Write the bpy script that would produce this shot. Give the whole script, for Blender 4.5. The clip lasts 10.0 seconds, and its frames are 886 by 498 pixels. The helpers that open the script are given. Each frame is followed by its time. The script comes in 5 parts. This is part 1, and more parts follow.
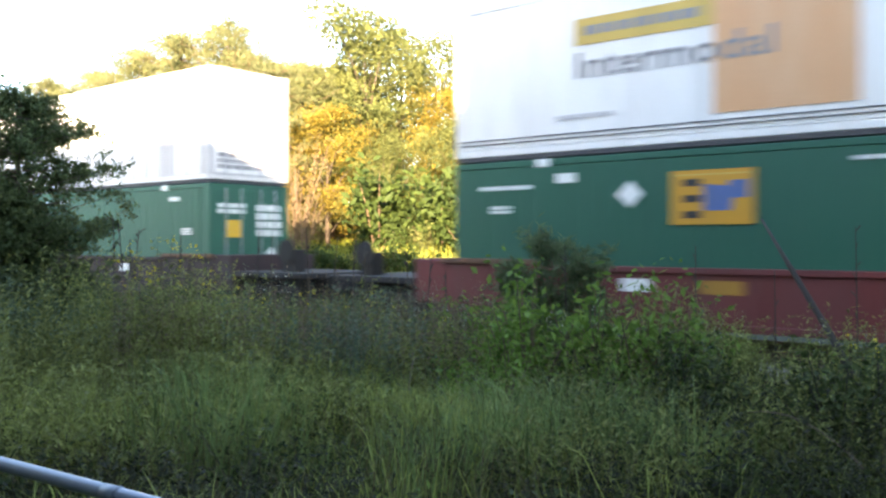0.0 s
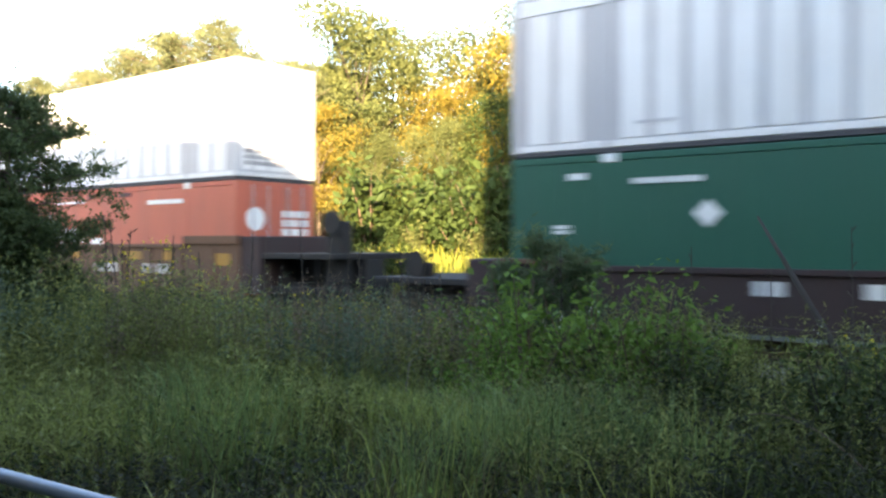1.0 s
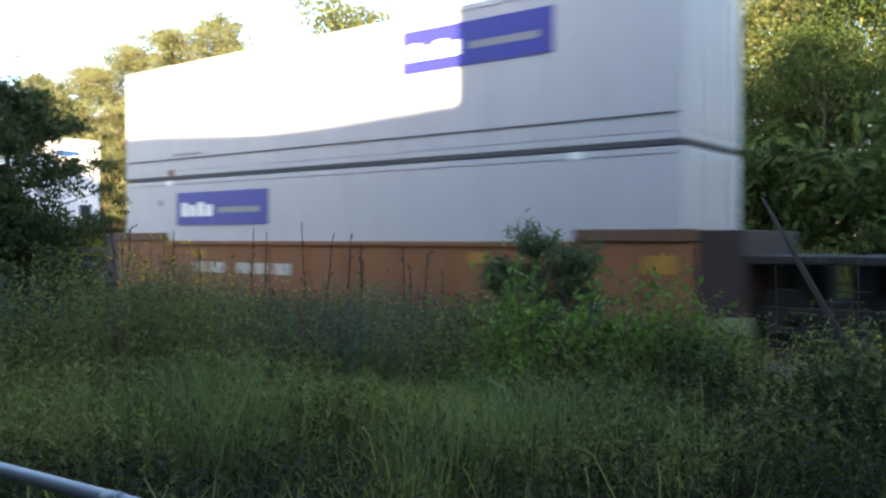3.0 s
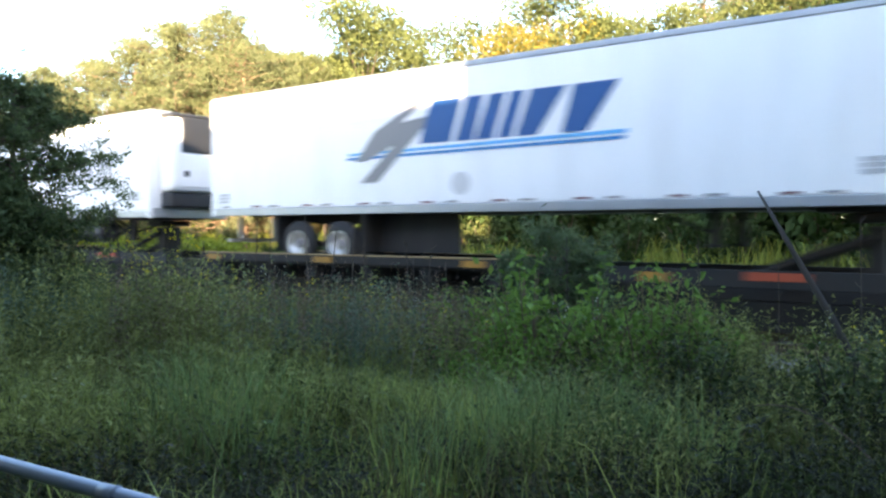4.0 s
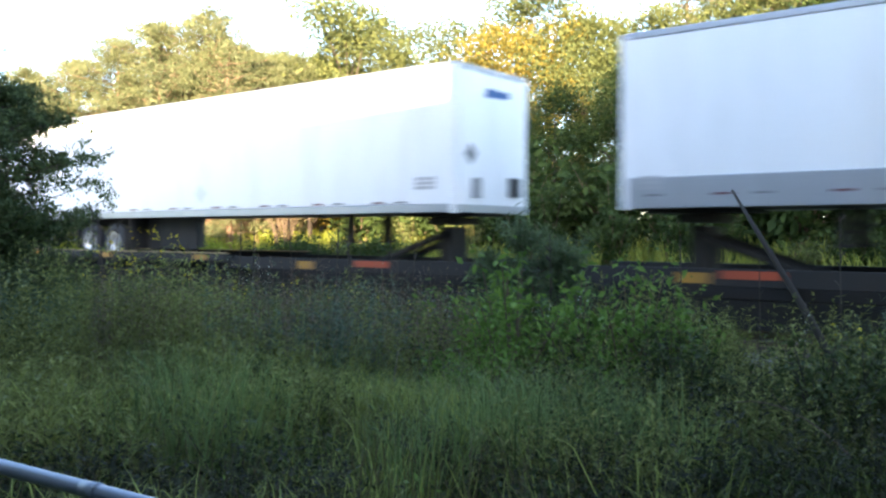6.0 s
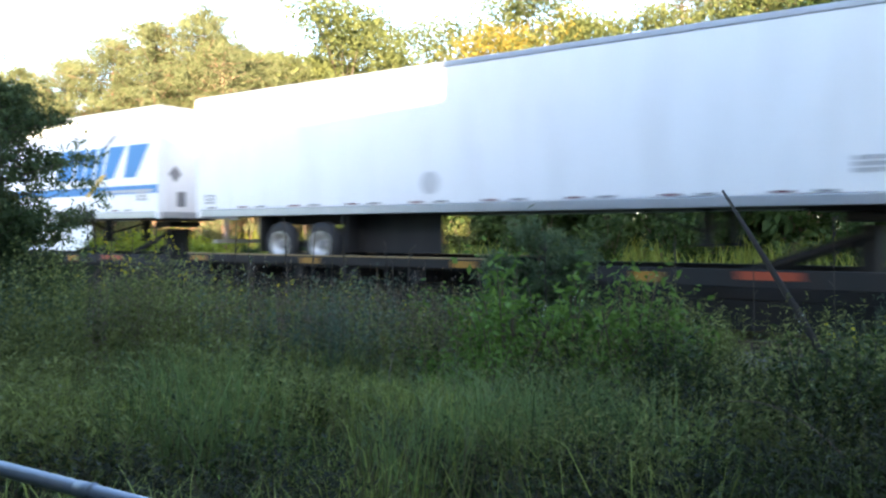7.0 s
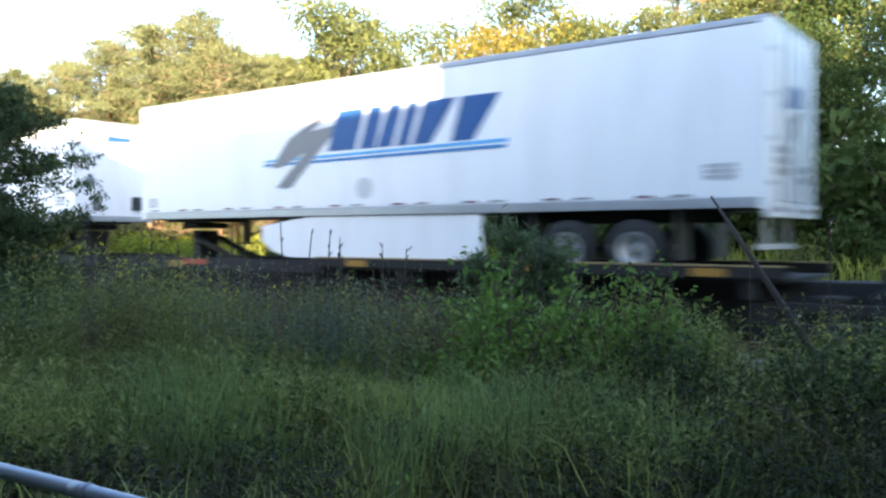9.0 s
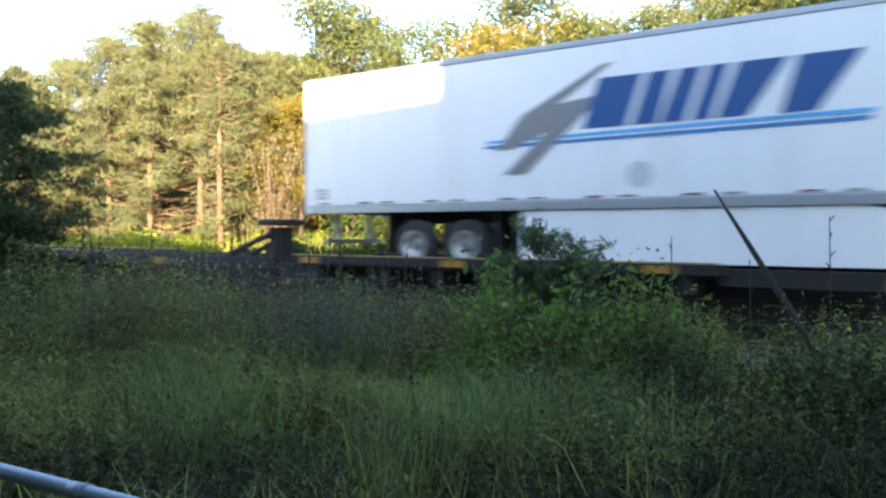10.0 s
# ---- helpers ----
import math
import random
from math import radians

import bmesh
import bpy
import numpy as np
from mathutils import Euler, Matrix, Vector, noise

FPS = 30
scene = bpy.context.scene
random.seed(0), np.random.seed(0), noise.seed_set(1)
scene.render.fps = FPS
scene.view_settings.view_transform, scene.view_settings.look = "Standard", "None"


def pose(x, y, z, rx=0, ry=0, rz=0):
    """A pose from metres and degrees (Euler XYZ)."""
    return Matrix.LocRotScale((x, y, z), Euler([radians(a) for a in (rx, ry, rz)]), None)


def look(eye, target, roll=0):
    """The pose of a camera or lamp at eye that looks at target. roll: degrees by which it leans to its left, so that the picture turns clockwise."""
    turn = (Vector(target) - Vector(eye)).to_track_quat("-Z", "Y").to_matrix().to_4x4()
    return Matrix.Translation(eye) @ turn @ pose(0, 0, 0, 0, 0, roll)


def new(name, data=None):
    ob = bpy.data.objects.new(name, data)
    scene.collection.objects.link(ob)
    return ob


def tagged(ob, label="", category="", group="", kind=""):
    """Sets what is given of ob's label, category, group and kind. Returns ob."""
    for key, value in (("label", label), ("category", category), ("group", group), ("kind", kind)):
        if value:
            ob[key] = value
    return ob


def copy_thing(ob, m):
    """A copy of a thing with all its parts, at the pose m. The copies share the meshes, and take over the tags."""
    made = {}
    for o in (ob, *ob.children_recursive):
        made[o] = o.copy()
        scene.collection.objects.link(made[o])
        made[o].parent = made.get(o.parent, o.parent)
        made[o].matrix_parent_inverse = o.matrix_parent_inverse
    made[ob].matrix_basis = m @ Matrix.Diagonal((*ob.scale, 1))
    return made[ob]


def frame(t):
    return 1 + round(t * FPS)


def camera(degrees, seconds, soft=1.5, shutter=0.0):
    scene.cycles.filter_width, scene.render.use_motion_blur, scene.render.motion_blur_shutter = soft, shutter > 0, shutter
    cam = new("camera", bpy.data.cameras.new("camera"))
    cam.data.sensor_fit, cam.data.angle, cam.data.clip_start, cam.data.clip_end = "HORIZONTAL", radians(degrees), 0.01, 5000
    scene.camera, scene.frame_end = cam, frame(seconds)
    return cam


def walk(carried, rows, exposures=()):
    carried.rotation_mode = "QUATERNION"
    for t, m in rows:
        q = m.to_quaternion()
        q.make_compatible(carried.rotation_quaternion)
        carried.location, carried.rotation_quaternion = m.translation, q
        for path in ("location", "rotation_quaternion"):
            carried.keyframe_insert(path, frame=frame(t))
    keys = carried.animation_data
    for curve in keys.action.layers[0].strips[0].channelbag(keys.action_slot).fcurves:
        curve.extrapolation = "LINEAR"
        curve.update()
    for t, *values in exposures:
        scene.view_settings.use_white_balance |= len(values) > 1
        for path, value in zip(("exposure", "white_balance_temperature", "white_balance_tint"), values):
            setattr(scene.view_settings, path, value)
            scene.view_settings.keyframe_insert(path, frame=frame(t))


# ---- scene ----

# The camera stands behind a fence and looks along a railway line; the train runs towards +x.
cam = camera(54.3, 10.0, soft=2.5, shutter=0.3)
PATH = [
    (0.0, pose(0.063, -0.042, 1.718, 89.61, -0.08, 38.73)),
    (0.5, pose(0.055, -0.046, 1.708, 89.66, -0.15, 38.55)),
    (1.0, pose(-0.010, -0.032, 1.732, 89.56, -0.04, 38.12)),
    (1.5, pose(0.009, -0.038, 1.724, 89.61, -0.05, 38.11)),
    (2.0, pose(-0.072, -0.022, 1.719, 89.46, -0.14, 38.02)),
    (3.3, pose(-0.069, 0.010, 1.700, 89.39, -0.10, 38.21)),
    (3.5, pose(-0.090, -0.006, 1.715, 89.16, -0.25, 38.25)),
    (4.0, pose(-0.035, 0.013, 1.711, 89.00, -0.22, 38.52)),
    (4.5, pose(0.022, -0.022, 1.711, 89.08, -0.15, 38.30)),
    (5.0, pose(-0.009, 0.004, 1.707, 88.96, -0.13, 37.78)),
    (5.5, pose(-0.007, 0.003, 1.706, 89.00, -0.10, 37.64)),
    (7.0, pose(0.009, -0.006, 1.709, 89.02, -0.02, 37.26)),
    (7.5, pose(0.016, -0.008, 1.709, 89.10, -0.10, 37.04)),
    (8.0, pose(0.024, -0.014, 1.712, 89.06, -0.14, 36.88)),
    (8.5, pose(0.028, -0.018, 1.711, 89.09, -0.07, 36.94)),
    (9.0, pose(0.000, 0.000, 1.700, 89.15, 0.00, 37.00)),
    (9.5, pose(0.010, -0.004, 1.704, 89.07, 0.08, 37.11)),
    (10.0, pose(0.003, 0.004, 1.708, 88.99, -0.10, 37.03)),
]
# the clip's camera exposes longer while the bright stacked containers pass
walk(cam, PATH, exposures=[
    (0.0, 3.15, 6950, 13), (0.5, 3.37, 6950, 13), (1.0, 2.95, 6950, 13), (1.5, 3.37, 6900, 12), (2.0, 2.98, 6850, 12), (3.3, 2.5, 6500, 11), (4.0, 2.92, 6400, 11), (4.5, 2.82, 6350, 12),
    (5.5, 2.86, 6300, 12), (7.0, 2.83, 6250, 11), (8.0, 2.68, 6250, 11), (8.5, 2.8, 6250, 11), (9.0, 2.74, 6200, 11), (9.5, 2.66, 6200, 11), (10.0, 2.64, 6200, 11)])

# ---- light: low sun behind the camera, clear sky ----
SUN_WAY = Vector((-0.67, 1.0, -0.34)).normalized()
world = bpy.data.worlds.new("world")
scene.world = world
world.use_nodes = True
wn = world.node_tree.nodes
sky = wn.new("ShaderNodeTexSky")
sky.sky_type = "NISHITA"
sky.sun_disc = False
sky.sun_elevation = math.asin(-SUN_WAY.z)
sky.sun_rotation = math.atan2(-SUN_WAY.x, -SUN_WAY.y)
sky.air_density, sky.dust_density, sky.ozone_density = 1.0, 1.2, 1.5
world.node_tree.links.new(sky.outputs[0], wn["Background"].inputs[0])
wn["Background"].inputs[1].default_value = 0.15
sun = new("sun", bpy.data.lights.new("sun", "SUN"))
sun.data.energy, sun.data.angle, sun.data.color = 5.0, radians(0.6), (1.0, 0.78, 0.5)
sun.matrix_world = look((0, 0, 30), Vector((0, 0, 30)) + SUN_WAY)

V = 25.6           # speed of the train, m/s
RAIL = 0.005       # top of the rails
TRACK = 14.745     # middle of the track
L53 = 16.15        # length of a 53 foot box
HW = 1.295         # half its width


# ---- materials ----
def nodes(name):
    m = bpy.data.materials.new(name)
    m.use_nodes = True
    n = m.node_tree.nodes
    return m, n, m.node_tree.links, n["Principled BSDF"]


def paint(name, rgb, rough=0.5, metal=0.0, grime=0.25, grime_rgb=(0.09, 0.07, 0.05), streak=1.0, bump=0.0):
    """Painted or bare surface with soft blotches, vertical streaks and fine grain."""
    m, n, link, b = nodes(name)
    co = n.new("ShaderNodeTexCoord")
    mp = n.new("ShaderNodeMapping")
    mp.inputs["Scale"].default_value = (1.0, 1.0, 1.0 / (1 + 3 * streak))
    link.new(co.outputs["Object"], mp.inputs[0])
    big = n.new("ShaderNodeTexNoise")
    big.inputs["Scale"].default_value, big.inputs["Detail"].default_value = 1.6, 6
    link.new(mp.outputs[0], big.inputs["Vector"])
    fine = n.new("ShaderNodeTexNoise")
    fine.inputs["Scale"].default_value, fine.inputs["Detail"].default_value = 45, 4
    link.new(co.outputs["Object"], fine.inputs["Vector"])
    ramp = n.new("ShaderNodeValToRGB")
    ramp.color_ramp.elements[0].position, ramp.color_ramp.elements[1].position = 0.45, 0.8
    ramp.color_ramp.elements[0].color = (0, 0, 0, 1)
    ramp.color_ramp.elements[1].color = (grime, grime, grime, 1)
    link.new(big.outputs[0], ramp.inputs[0])
    mix = n.new("ShaderNodeMix")
    mix.data_type = "RGBA"
    mix.inputs[6].default_value, mix.inputs[7].default_value = (*rgb, 1), (*grime_rgb, 1)
    link.new(ramp.outputs[0], mix.inputs[0])
    hsv = n.new("ShaderNodeHueSaturation")
    rng = n.new("ShaderNodeMapRange")
    rng.inputs[3].default_value, rng.inputs[4].default_value = 0.9, 1.1
    link.new(fine.outputs[0], rng.inputs[0])
    link.new(rng.outputs[0], hsv.inputs["Value"])
    link.new(mix.outputs[2], hsv.inputs["Color"])
    link.new(hsv.outputs[0], b.inputs["Base Color"])
    b.inputs["Roughness"].default_value, b.inputs["Metallic"].default_value = rough, metal
    if bump:
        bp = n.new("ShaderNodeBump")
        bp.inputs["Strength"].default_value, bp.inputs["Distance"].default_value = bump, 0.01
        link.new(fine.outputs[0], bp.inputs["Height"])
        link.new(bp.outputs[0], b.inputs["Normal"])
    return m


def foliage(name, low, high, patch=0.6, through_light=0.35, rough=0.55, mottle=0.4):
    """Leaf or blade: colour differs from leaf to leaf and from patch to patch; lets some light through."""
    m, n, link, b = nodes(name)
    geo = n.new("ShaderNodeNewGeometry")
    co = n.new("ShaderNodeTexCoord")
    ns = n.new("ShaderNodeTexNoise")
    ns.inputs["Scale"].default_value, ns.inputs["Detail"].default_value = patch, 3
    link.new(co.outputs["Object"], ns.inputs["Vector"])
    add = n.new("ShaderNodeMath")
    add.operation = "MULTIPLY_ADD"
    add.inputs[1].default_value, add.inputs[2].default_value = 1.0 - mottle, 0.0
    link.new(geo.outputs["Random Per Island"], add.inputs[0])
    stretch = n.new("ShaderNodeMapRange")
    stretch.inputs[1].default_value, stretch.inputs[2].default_value = 0.3, 0.7
    stretch.inputs[3].default_value, stretch.inputs[4].default_value = 0.0, mottle
    link.new(ns.outputs[0], stretch.inputs[0])
    link.new(stretch.outputs[0], add.inputs[2])
    ramp = n.new("ShaderNodeValToRGB")
    ramp.color_ramp.elements[0].color, ramp.color_ramp.elements[1].color = (*low, 1), (*high, 1)
    link.new(add.outputs[0], ramp.inputs[0])
    link.new(ramp.outputs[0], b.inputs["Base Color"])
    b.inputs["Roughness"].default_value = rough
    b.inputs["Specular IOR Level"].default_value = 0.08
    tr = n.new("ShaderNodeBsdfTranslucent")
    link.new(ramp.outputs[0], tr.inputs[0])
    mx = n.new("ShaderNodeMixShader")
    mx.inputs[0].default_value = through_light
    link.new(b.outputs[0], mx.inputs[1])
    link.new(tr.outputs[0], mx.inputs[2])
    link.new(mx.outputs[0], n["Material Output"].inputs[0])
    return m


WHITE = paint("white_trailer_paint", (0.86, 0.86, 0.87), 0.38, 0, 0.2, (0.48, 0.46, 0.43))
WHITE_OLD = paint("white_container_paint", (0.74, 0.74, 0.73), 0.5, 0, 0.3, (0.30, 0.25, 0.20))
GREY_BOX = paint("grey_container_paint", (0.40, 0.40, 0.42), 0.5, 0, 0.2, (0.22, 0.22, 0.24))
GREEN = paint("green_container_paint", (0.010, 0.085, 0.053), 0.5, 0, 0.25, (0.03, 0.08, 0.055))
RED = paint("faded_red_container_paint", (0.42, 0.10, 0.055), 0.55, 0, 0.35, (0.16, 0.07, 0.06))
RAILCAR_RED = paint("red_oxide_railcar_paint", (0.12, 0.022, 0.02), 0.65, 0, 0.5, (0.06, 0.045, 0.04), bump=0.2)
RAILCAR_DARK = paint("dark_maroon_railcar_paint", (0.034, 0.018, 0.017), 0.75, 0, 0.5, (0.03, 0.025, 0.022), bump=0.2)
RAILCAR_BROWN = paint("brown_railcar_paint", (0.115, 0.058, 0.030), 0.75, 0, 0.5, (0.07, 0.038, 0.022), bump=0.2)
RAILCAR_RUST = paint("rusty_orange_railcar_paint", (0.21, 0.085, 0.028), 0.7, 0, 0.4, (0.07, 0.035, 0.025), bump=0.2)
DARK_STEEL = paint("dark_steel", (0.014, 0.013, 0.012), 0.8, 0.0, 0.4, (0.035, 0.022, 0.016), bump=0.2)
YELLOW_STEEL = paint("worn_yellow_steel", (0.36, 0.18, 0.02), 0.6, 0, 0.6, (0.08, 0.05, 0.03))
ORANGE_RED = paint("faded_orange_red_paint", (0.35, 0.06, 0.02), 0.6, 0, 0.4, (0.1, 0.04, 0.03))
SILL_STEEL = paint("worn_steel_edge", (0.32, 0.22, 0.10), 0.5, 0.2, 0.5, (0.1, 0.07, 0.04))
ALU = paint("brushed_aluminium", (0.42, 0.43, 0.45), 0.4, 0.6, 0.25, (0.15, 0.15, 0.15))
GALV = paint("galvanised_pipe", (0.20, 0.215, 0.25), 0.42, 0.8, 0.3, (0.25, 0.25, 0.26), 0.0)
RUBBER = paint("tyre_rubber", (0.018, 0.018, 0.02), 0.8, 0, 0.5, (0.06, 0.055, 0.05))
RIM = paint("polished_wheel_rim", (0.55, 0.55, 0.54), 0.35, 0.6, 0.3, (0.2, 0.18, 0.15))
BLACK = paint("black_plastic", (0.02, 0.021, 0.025), 0.5, 0, 0.2)
SEAM_AND_GAP_SHADE = paint("dark_seam_and_gap_shade", (0.05, 0.05, 0.055), 0.7, 0, 0.2)
NAVY = paint("navy_blue_vinyl", (0.018, 0.085, 0.26), 0.45, 0, 0.1)
BLUE = paint("bright_blue_vinyl", (0.035, 0.20, 0.48), 0.45, 0, 0.1)
LIGHT_BLUE = paint("light_blue_vinyl", (0.12, 0.42, 0.75), 0.45, 0, 0.1)
GOLD = paint("yellow_vinyl", (0.60, 0.36, 0.03), 0.5, 0, 0.2)
GREY_VINYL = paint("grey_vinyl", (0.22, 0.22, 0.23), 0.5, 0, 0.2)
PALE_GREY = paint("pale_grey_vinyl_and_rib_shade", (0.45, 0.45, 0.46), 0.5, 0, 0.2)
FAINT_GREY = paint("faint_grey_vinyl", (0.60, 0.60, 0.61), 0.5, 0, 0.4, (0.3, 0.3, 0.3))
OCHRE = paint("ochre_vinyl", (0.52, 0.36, 0.08), 0.5, 0, 0.3)
TAN = paint("tan_vinyl", (0.58, 0.32, 0.16), 0.5, 0, 0.5, (0.62, 0.45, 0.30))
AMBER = paint("amber_vinyl", (0.50, 0.25, 0.02), 0.5, 0, 0.35, (0.3, 0.16, 0.04))
SLATE = paint("slate_blue_vinyl", (0.07, 0.12, 0.28), 0.5, 0, 0.2)
PURPLE = paint("purple_vinyl", (0.032, 0.034, 0.25), 0.45, 0, 0.1)
MARK_WHITE = paint("white_marking", (0.72, 0.74, 0.72), 0.5, 0, 0.2, (0.4, 0.42, 0.4))
MARK_FADED = paint("faded_white_stencil", (0.45, 0.42, 0.38), 0.6, 0, 0.5, (0.2, 0.14, 0.1))
MARK_RED = paint("red_reflector", (0.13, 0.03, 0.035), 0.4, 0, 0.1)
BALLAST = paint("ballast_stone", (0.20, 0.18, 0.16), 0.9, 0, 0.5, (0.07, 0.06, 0.05), 0, 0.8)
TIE = paint("creosoted_wood", (0.06, 0.045, 0.035), 0.85, 0, 0.4, bump=0.4)
RAIL_STEEL = paint("rail_steel", (0.16, 0.11, 0.08), 0.5, 0.5, 0.4)
SOIL = paint("soil_and_thatch", (0.045, 0.045, 0.022), 0.95, 0, 0.8, (0.022, 0.02, 0.012), 0, 0.8)
FIELD = paint("dry_meadow_soil", (0.11, 0.12, 0.035), 0.95, 0, 0.6, (0.16, 0.12, 0.05), 0, 0.8)
BARK = paint("grey_brown_bark", (0.10, 0.075, 0.055), 0.9, 0, 0.5, (0.04, 0.03, 0.022), 1, 0.8)
PINE_BARK = paint("pale_pine_bark", (0.24, 0.15, 0.09), 0.9, 0, 0.5, (0.09, 0.06, 0.04), 1, 0.8)
TWIG = paint("dry_twig", (0.15, 0.10, 0.065), 0.9, 0, 0.4)
STALK_DARK = paint("dead_dark_stalk", (0.05, 0.04, 0.032), 0.9, 0, 0.4)
SHADE_WALL = paint("shade_wall_grey", (0.30, 0.30, 0.29), 0.8, 0, 0.3)

GRASS = foliage("tall_grass", (0.045, 0.060, 0.016), (0.60, 0.64, 0.16), 1.1, 0.35, mottle=0.42)
# grass with shade put into the colour, a darker twin of the one above
GRASS_SHADE_TONED = foliage("shade_toned_grass", (0.016, 0.024, 0.007), (0.25, 0.29, 0.075), 1.3, 0.3, mottle=0.4)
GRASS_COOL = foliage("cool_green_grass", (0.030, 0.050, 0.016), (0.33, 0.42, 0.14), 1.0, 0.35, mottle=0.45)
YOUNG_NEEDLE = foliage("young_pine_needle", (0.045, 0.075, 0.035), (0.17, 0.215, 0.10), 1.0, 0.3)
GRASS_DRY = foliage("dry_grass", (0.10, 0.075, 0.04), (0.20, 0.16, 0.08), 1.0, 0.2)
FIELD_GRASS = foliage("sunlit_meadow_grass", (0.10, 0.15, 0.025), (0.37, 0.36, 0.07), 0.3, 0.35)
SPRIG = foliage("olive_weed_leaf", (0.030, 0.038, 0.012), (0.40, 0.41, 0.12), 0.9, 0.35, mottle=0.4)
SPRIG_GREY = foliage("grey_green_weed_leaf", (0.045, 0.065, 0.045), (0.22, 0.28, 0.17), 0.9, 0.3, mottle=0.5)
# weed leaf with the shade of the near and right yard put into its colour
SPRIG_SHADE_TONED = foliage("shade_toned_weed_leaf", (0.006, 0.008, 0.003), (0.054, 0.056, 0.019), 1.6, 0.25, mottle=0.4)
SPRIG_BROWN = foliage("withered_weed_leaf", (0.09, 0.055, 0.04), (0.27, 0.19, 0.13), 1.2, 0.2)
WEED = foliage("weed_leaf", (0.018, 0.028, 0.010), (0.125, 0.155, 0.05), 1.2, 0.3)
VINE = foliage("bright_green_leaf", (0.065, 0.12, 0.022), (0.27, 0.40, 0.08), 1.2, 0.35)
YELLOW_LEAF = foliage("yellow_green_leaf", (0.13, 0.18, 0.02), (0.36, 0.38, 0.05), 1.2, 0.3)
BLOSSOM = foliage("yellow_blossom", (0.55, 0.42, 0.02), (0.75, 0.62, 0.05), 2.0, 0.2)
BLOSSOM_PALE = foliage("pale_blossom", (0.55, 0.55, 0.45), (0.75, 0.75, 0.65), 2.0, 0.2)
CEDAR = foliage("cedar_foliage", (0.032, 0.050, 0.020), (0.14, 0.175, 0.065), 1.0, 0.2)
NEEDLE = foliage("pine_needles", (0.06, 0.075, 0.032), (0.25, 0.26, 0.125), 0.5, 0.3)
LEAF = foliage("summer_leaf", (0.045, 0.066, 0.022), (0.195, 0.205, 0.07), 0.4, 0.3)
LEAF_GOLD = foliage("turning_leaf", (0.12, 0.11, 0.02), (0.34, 0.25, 0.05), 0.4, 0.35)
# darker copy of the leaf, with the wood's shade put into its colour
LEAF_SHADE_TONED = foliage("shade_toned_leaf", (0.025, 0.045, 0.016), (0.085, 0.12, 0.03), 0.4, 0.3)


# ---- mesh helpers ----
def box(bm, x0, x1, y0, y1, z0, z1, bevel=0.0):
    vs = [bm.verts.new((x, y, z)) for z in (z0, z1) for y in (y0, y1) for x in (x0, x1)]
    fs = [bm.faces.new([vs[i] for i in q]) for q in ((0, 2, 3, 1), (4, 5, 7, 6), (0, 1, 5, 4), (2, 6, 7, 3), (0, 4, 6, 2), (1, 3, 7, 5))]
    if bevel:
        es = list({e for f in fs for e in f.edges})
        bmesh.ops.bevel(bm, geom=es, offset=bevel, segments=2, affect="EDGES", profile=0.5)
    return bm


def boxes(*rows, bevel=0.0):
    bm = bmesh.new()
    for r in rows:
        box(bm, *r, bevel=bevel)
    return bm


def tube(bm, pts, radii, sides=8, cap=True):
    """Round bar along points."""
    rings = []
    for i, p in enumerate(pts):
        p = Vector(p)
        a = Vector(pts[max(i - 1, 0)])
        c = Vector(pts[min(i + 1, len(pts) - 1)])
        d = (c - a).normalized()
        u = d.orthogonal().normalized()
        w = d.cross(u)
        rings.append([bm.verts.new(p + (u * math.cos(k * math.tau / sides) + w * math.sin(k * math.tau / sides)) * radii[i]) for k in range(sides)])
    for r, s in zip(rings, rings[1:]):
        for k in range(sides):
            bm.faces.new((r[k], r[(k + 1) % sides], s[(k + 1) % sides], s[k]))
    if cap:
        bm.faces.new(rings[0][::-1])
        bm.faces.new(rings[-1])
    return bm


def ring_solid(bm, profile, x, z, y0, sides=28):
    """Turned solid about an axis along y through (x, z); profile rows are (y, radius)."""
    rings = []
    for y, r in profile:
        rings.append([bm.verts.new((x + r * math.cos(k * math.tau / sides), y0 + y, z + r * math.sin(k * math.tau / sides))) for k in range(sides)])
    for a, b in zip(rings, rings[1:]):
        for k in range(sides):
            bm.faces.new((a[k], b[k], b[(k + 1) % sides], a[(k + 1) % sides]))
    bm.faces.new(rings[0])
    bm.faces.new(rings[-1][::-1])
    return bm


def part(name, bm, material, parent=None, label="", smooth=False):
    me = bpy.data.meshes.new(name)
    bmesh.ops.recalc_face_normals(bm, faces=bm.faces)
    if smooth:
        for f in bm.faces:
            f.smooth = True
    bm.to_mesh(me)
    bm.free()
    me.materials.append(material)
    ob = new(name, me)
    ob.parent = parent
    if label:
        tagged(ob, label)
    return ob


def raw(name, verts, faces, material, parent=None):
    me = bpy.data.meshes.new(name)
    me.from_pydata(verts, [], faces)
    me.materials.append(material)
    ob = new(name, me)
    ob.parent = parent
    return ob


def slab_side(pts, depth=0.004, y=-HW):
    """A thin vinyl or plate on the near side: outline points (x, z)."""
    bm = bmesh.new()
    f = [bm.verts.new((x, y - depth, z)) for x, z in pts]
    b = [bm.verts.new((x, y + 0.002, z)) for x, z in pts]
    bm.faces.new(f)
    for i in range(len(pts)):
        j = (i + 1) % len(pts)
        bm.faces.new((f[i], b[i], b[j], f[j]))
    return bm


